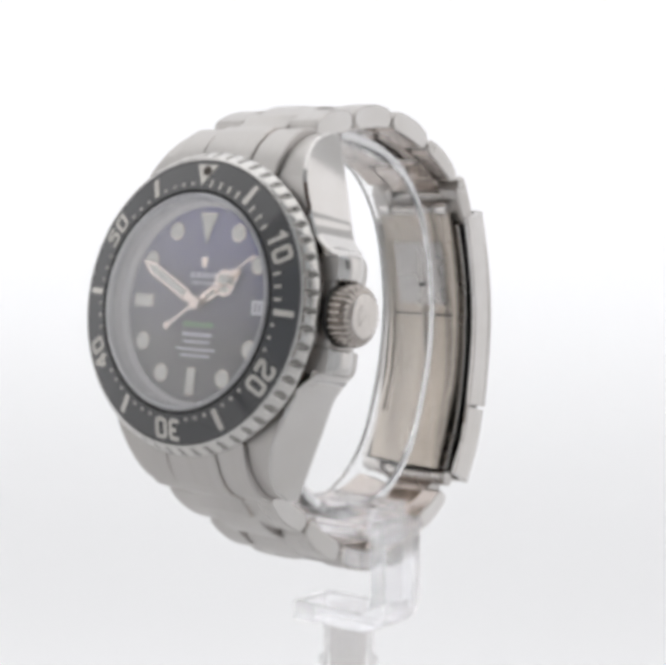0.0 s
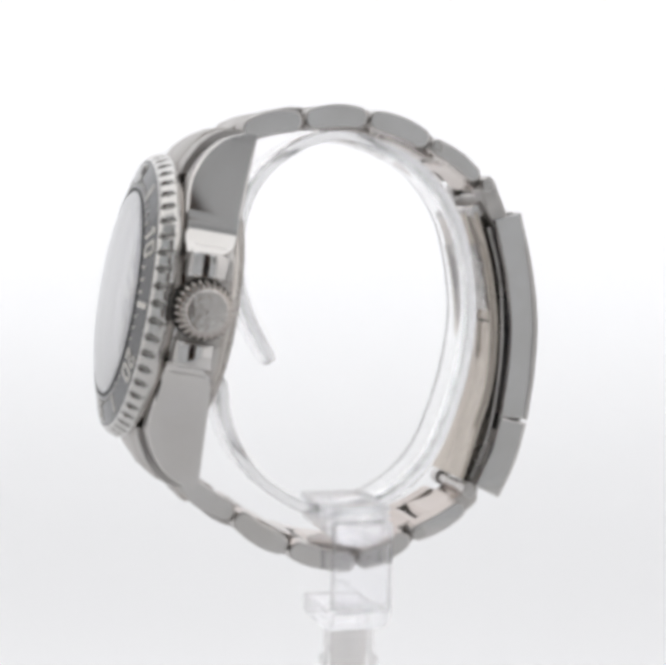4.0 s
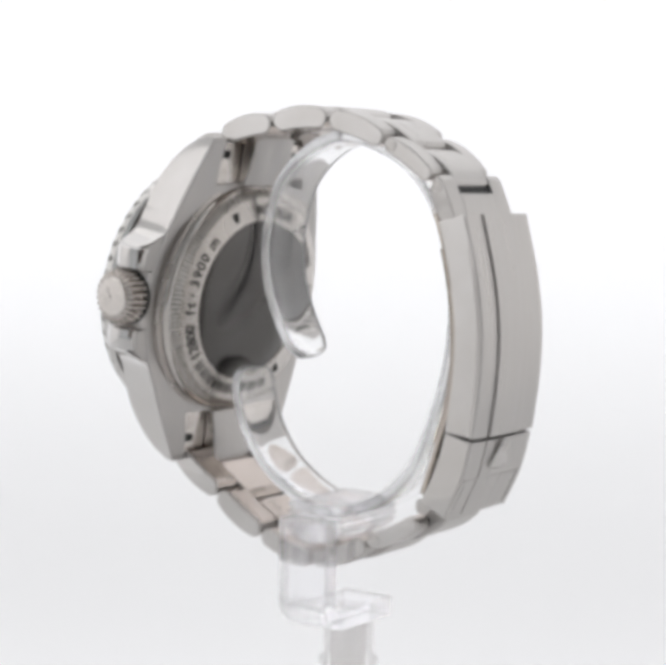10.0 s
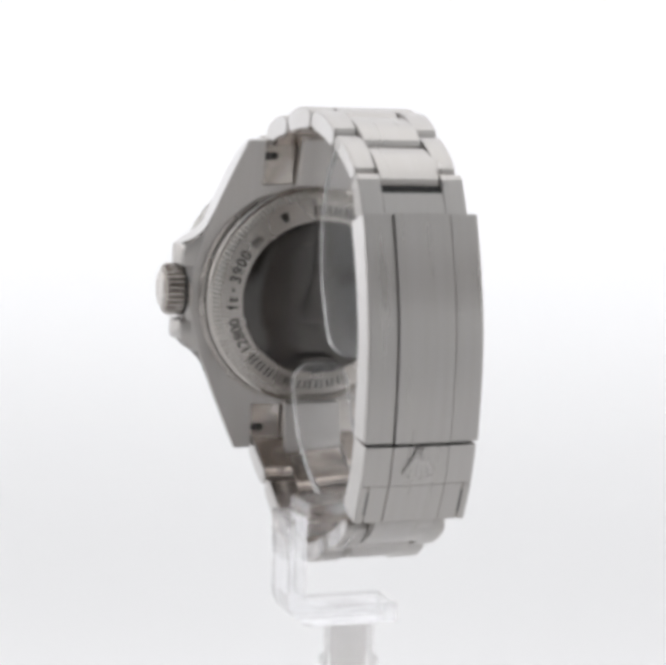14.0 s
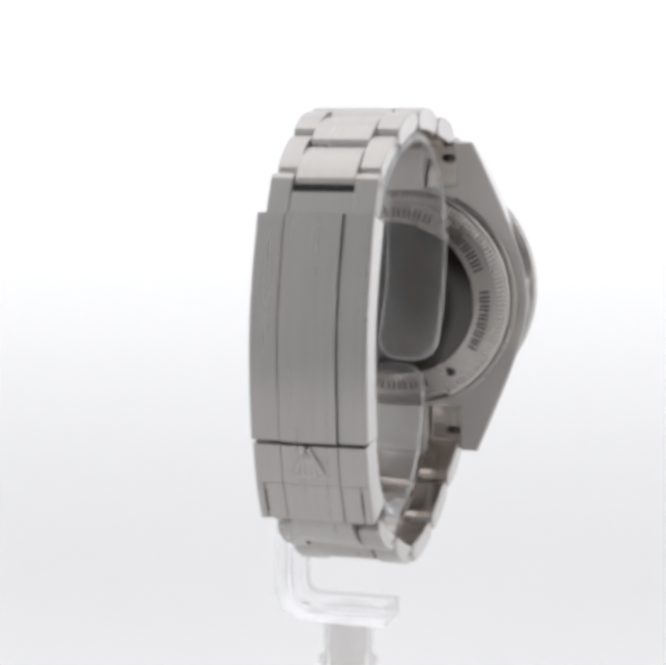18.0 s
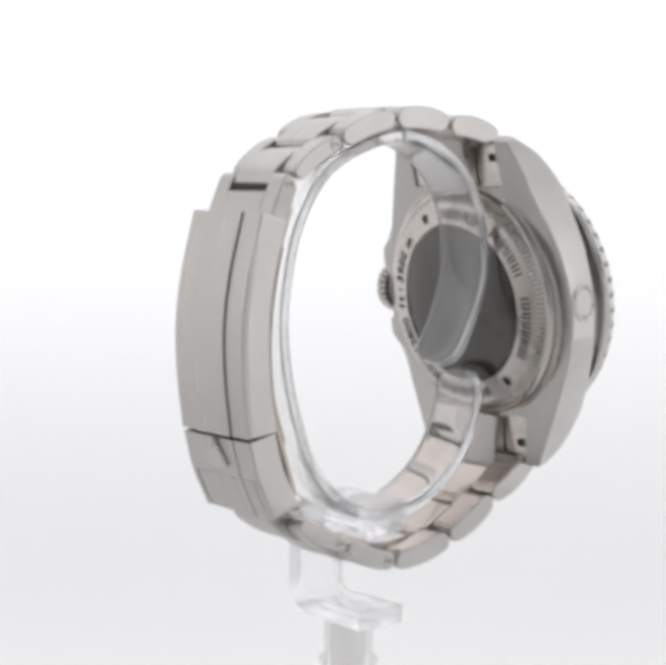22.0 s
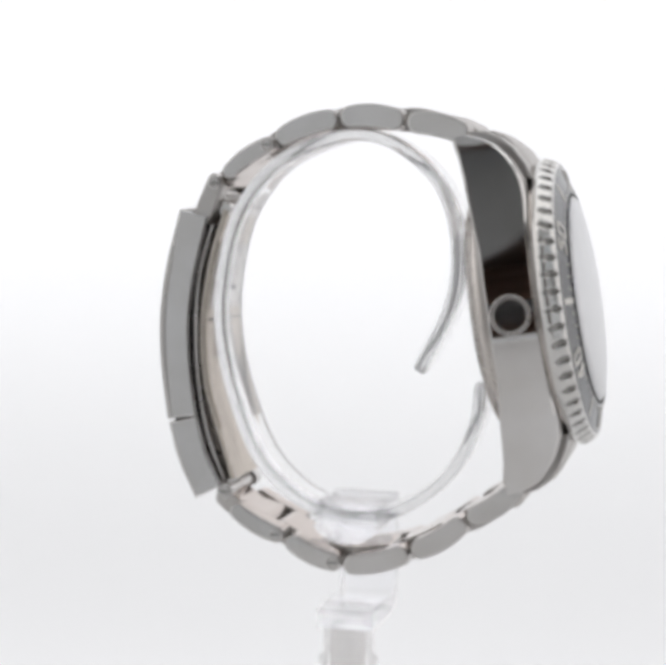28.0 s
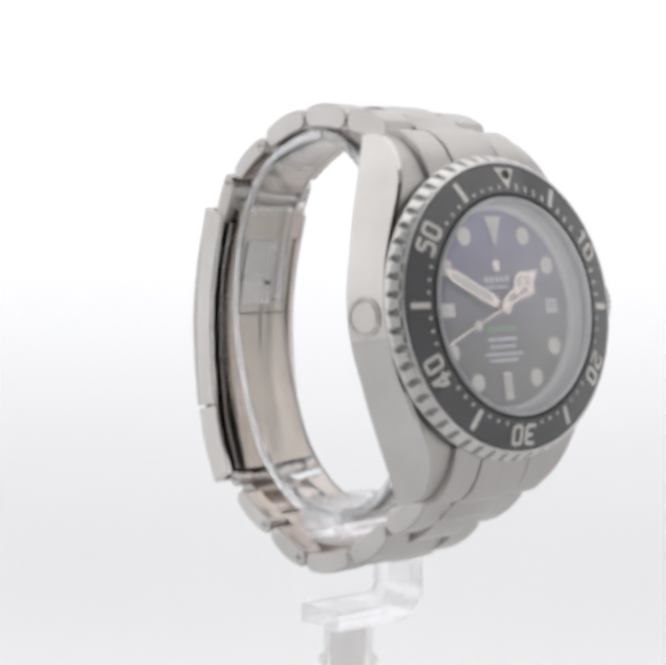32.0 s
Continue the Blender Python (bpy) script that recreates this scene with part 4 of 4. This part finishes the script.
plate = [(0.5 * math.sin(radians(-32)), -0.2)] + [(5.15 * math.sin(radians(a)), -5.15 * math.cos(radians(a))) for a in range(-32, 33, 8)] + [(0.5 * math.sin(radians(32)), -0.2)]
part("emblem_bed", prism(plate, -0.5, 0.05, "z"), back_steel, lock, "fan-shaped recess of the emblem", m=EMBLEM)
for k in (-2, -1, 0, 1, 2):
    fan = prism([(-0.3, -0.3), (0.3, -0.3), (0.5, -4.4), (0.3, -4.9), (-0.3, -4.9), (-0.5, -4.4)], -0.4, 0.62, "z", 0.14, 1)
    part("emblem_ray", fan, satin, lock, "raised plain emblem ray", m=EMBLEM @ pose(0, 0, 0, 0, 0, k * 13))
BL = spline([(18.6, 21.2), (20.9, 13.5), (22.3, 4.0), (21.8, -5.6), (19.6, -13.2), (17.0, -21.2)], 6)
blade_out = part("inner_blade", prism(ribbon(BL, 0.45, -0.35), CX - 6.6, CX + 6.6, "x", 0.12, 1), inside_steel, watch, "brushed inner clasp blade")
for side in (1, -1):
    part("blade_rail", prism(ribbon(BL[4:25], -0.3, -0.75), *sorted((CX + side * 6.6, CX + side * 5.7)), "x", 0.15, 1), inside_steel, blade_out, "raised edge of the blade")
part("blade_panel", prism(ribbon(BL[4:12], -0.3, -0.62), CX - 4.6, CX + 4.6, "x", 0.25, 2), satin, blade_out, "rounded upper blade panel")
part("blade_seam", prism(ribbon([BL[12], BL[12].lerp(BL[13], 0.2)], -0.3, -0.5), CX - 5.6, CX + 5.6, "x", 0.1, 1), groove_grey, blade_out, "dark seam across the blade")
part("blade_slot", prism(ribbon(BL[5:17], -0.5, -0.66), CX - 0.25, CX + 0.05, "x"), rim_steel, blade_out, "narrow bright slot")
part("blade_pin", disc(0.35, 0, 0.5, 16), gap_dark, blade_out, "dark pin", m=Matrix.Translation((CX + 0.3, 20.95, 9.0)) @ pose(0, 0, 0, 90, 0, 0))
BL2 = spline([(20.6, 19.0), (22.6, 11.5), (23.2, 4.0), (22.9, -4.5), (21.3, -13.5), (18.4, -21.2)], 6)
part("second_blade", prism(ribbon(BL2, 0.3, -0.3), CX - 7.4, CX + 7.4, "x", 0.12, 1), satin, watch, "outer clasp blade")


def bar(name, y, z, r, x0, x1, mat, label):
    bm = lathe([(1e-5, x0), (r - 0.1, x0), (r, x0 + 0.1), (r, x1 - 0.1), (r - 0.1, x1), (1e-5, x1)], 24)
    return part(name, bm, mat, watch, label, m=Matrix.Translation((CX, y, z)) @ pose(0, 0, 0, 0, 90, 0))


bar("hinge_barrel", 18.9, 21.5, 0.85, -4.2, 4.2, satin, "steel clasp hinge")
for x0, x1 in ((-6.4, -4.4), (4.4, 6.4)):
    bar("hinge_knuckle", 18.9, 21.5, 1.1, x0, x1, polished, "polished hinge knuckle")
bar("spring_bar", 20.1, 23.85, 0.55, -4.7, 4.7, polished, "bright spring bar of the clasp")
bar("hinge_barrel", 18.0, -22.9, 0.85, -5.2, 5.2, satin, "steel clasp hinge")
for x0, x1 in ((-7.9, -5.2), (5.2, 7.9)):
    bar("hinge_knuckle", 18.0, -22.9, 1.25, x0, x1, satin, "steel hinge knuckle")
for side in (1, -1):
    screw_head(18.0, -22.9, 7.85, side, side < 0)

# ---- the clear stand that carries the watch ----
stand = tagged(new("watch_stand"), "clear acrylic C-shaped watch stand on a frosted post", "stand")
CUFF = spline([(-21.4, -4.9), (-21.2, -10.0), (-18.8, -16.3), (-14.6, -21.4), (-8.0, -25.4), (-1.0, -26.3), (6.5, -24.0), (13.1, -17.8), (17.3, -8.0), (19.3, 1.0), (19.4, 9.0), (17.2, 19.4), (12.0, 27.2), (5.0, 31.4), (-2.2, 33.0), (-8.4, 31.2), (-14.0, 26.2), (-16.9, 18.8), (-17.4, 11.0), (-15.6, 4.2), (-12.0, -3.0)], 4)


def cuff():
    bm = bmesh.new()
    run = [0.0]
    for p, q in zip(CUFF[:-1], CUFF[1:]):
        run.append(run[-1] + (q - p).length)
    ends = [0.0, 0.06, 0.2, 0.45, 0.8, 1.2, 1.7, 2.3, 3.0, 3.8]
    stops = ends + [d for d in run if 4.5 < d < run[-1] - 4.5] + [run[-1] - e for e in reversed(ends)]
    line = [Vector((float(np.interp(d, run, [p.x for p in CUFF])), float(np.interp(d, run, [p.y for p in CUFF])))) for d in stops]
    ns = normals2(line)
    rows = []
    for d, p, q in zip(stops, line, ns):
        x = CX - 0.2 - 3.7 * d / run[-1]
        end = min(d, run[-1] - d)
        share = d / run[-1]
        lean = float(np.interp(share, (0, 0.62, 0.84, 1.0), (0.0, 0.0, 1.0, 0.3)))
        x -= 0.95 * lean
        half = 5.0 if end > 3.6 else 1.6 + 3.4 * math.sqrt(1 - (1 - end / 3.6) ** 2)
        th = 0.85
        ring = []
        for ox, oy in rounded(-half, half, -th, th, 0.4, 4):
            ring.append(bm.verts.new((x + ox, p.x + q.x * oy - 1.2 * lean, p.y + q.y * oy)))
        rows.append(ring)
    for a, b in zip(rows[:-1], rows[1:]):
        k = len(a)
        for j in range(k):
            f = bm.faces.new((a[j], a[(j + 1) % k], b[(j + 1) % k], b[j]))
            f.material_index = 0 if j in (4, 14) else 1
    for cap in (rows[0], rows[-1][::-1]):
        bm.faces.new(cap).material_index = 1
    return bm


part("cuff", cuff(), [acrylic_solid, acrylic_rim], stand, "clear acrylic C-shaped cuff", 20)
# saddle block with ridges under the cuff
saddle = [(4.0, -24.5), (-6.0, -24.5)]
for z in (-25.3, -26.3, -27.3):
    saddle += [(-6.3, z + 0.35), (-6.3, z), (-5.7, z - 0.2), (-5.7, z - 0.45)]
saddle += [(-6.3, -28.0), (-5.2, -29.3), (-3.4, -30.3), (-1.0, -30.7), (1.4, -30.3), (3.2, -29.3), (4.3, -28.0)]
for z in (-27.3, -26.3, -25.3):
    saddle += [(3.7, z - 0.45), (3.7, z - 0.2), (4.3, z), (4.3, z + 0.35)]
part("saddle", prism(saddle, CX - 5.4, CX + 9.6, "x", 0.12, 1), acrylic_block, stand, "ridged acrylic saddle with a rounded underside", 10)


def bracket():
    """One bent strip: down the side and back under the bracelet."""
    path = [(9.8, -26.5), (9.8, -32.0), (9.8, -39.0)]
    cx, cz, r = 6.2, -39.1, 3.6
    for i in range(1, 9):
        a = radians(-90 * i / 8)
        path.append((cx + r * math.cos(a), cz + r * math.sin(a)))
    path += [(0.0, -42.7), (-7.0, -42.7)]
    line = [Vector(p) for p in path]
    out = ribbon(line, -1.6, 1.6)
    bm = bmesh.new()
    a = [bm.verts.new((x, -5.6, z)) for x, z in out]
    b = [bm.verts.new((x, 3.6, z)) for x, z in out]
    k = len(out)
    h = k // 2
    for i in range(h - 1):
        bm.faces.new((a[i], a[i + 1], a[k - 2 - i], a[k - 1 - i]))
        bm.faces.new((b[i], b[k - 1 - i], b[k - 2 - i], b[i + 1]))
    for i in range(k):
        bm.faces.new((a[i], a[(i + 1) % k], b[(i + 1) % k], b[i]))
    bmesh.ops.recalc_face_normals(bm, faces=bm.faces)
    return bevel_all(bm, 0.4, 2, 50)


part("bracket", bracket(), acrylic_block, stand, "bent clear acrylic bracket", 14)
part("post", lathe([(1e-5, -44.32), (3.8, -44.32), (4.05, -44.6), (4.05, -49.4), (4.3, -49.9), (4.75, -50.4), (4.8, -51.0), (4.8, -62), (5.2, -75), (22, -87), (24, -89.98), (1e-5, -89.98)], 64), acrylic, stand, "clear acrylic post with a flat foot", 40)
part("post_core", lathe([(1e-5, -44.6), (2.7, -44.6), (2.9, -44.9), (2.9, -62), (1e-5, -62)], 48), acrylic_post, stand, "frosted grey core of the post", 40)


for piece in stand.children:
    if piece.name != "post_core":
        piece.visible_shadow = False


# ---- what moves ----
def motions():
    turn = [(float(t), pose(0, 0, 0, 0, 0, TURN_START + TURN_RATE * t)) for t in range(33)]
    walk(watch, turn)
    walk(stand, turn)
    hub = CASE.copy()
    hub.translation = hub.translation * MM
    walk(second_hand, [(float(t), hub @ Matrix.Translation((0, 0, (DIAL + 1.2) * MM)) @ pose(0, 0, 0, 0, 0, -(SECOND_START + SECOND_RATE * t))) for t in range(33)])


motions()
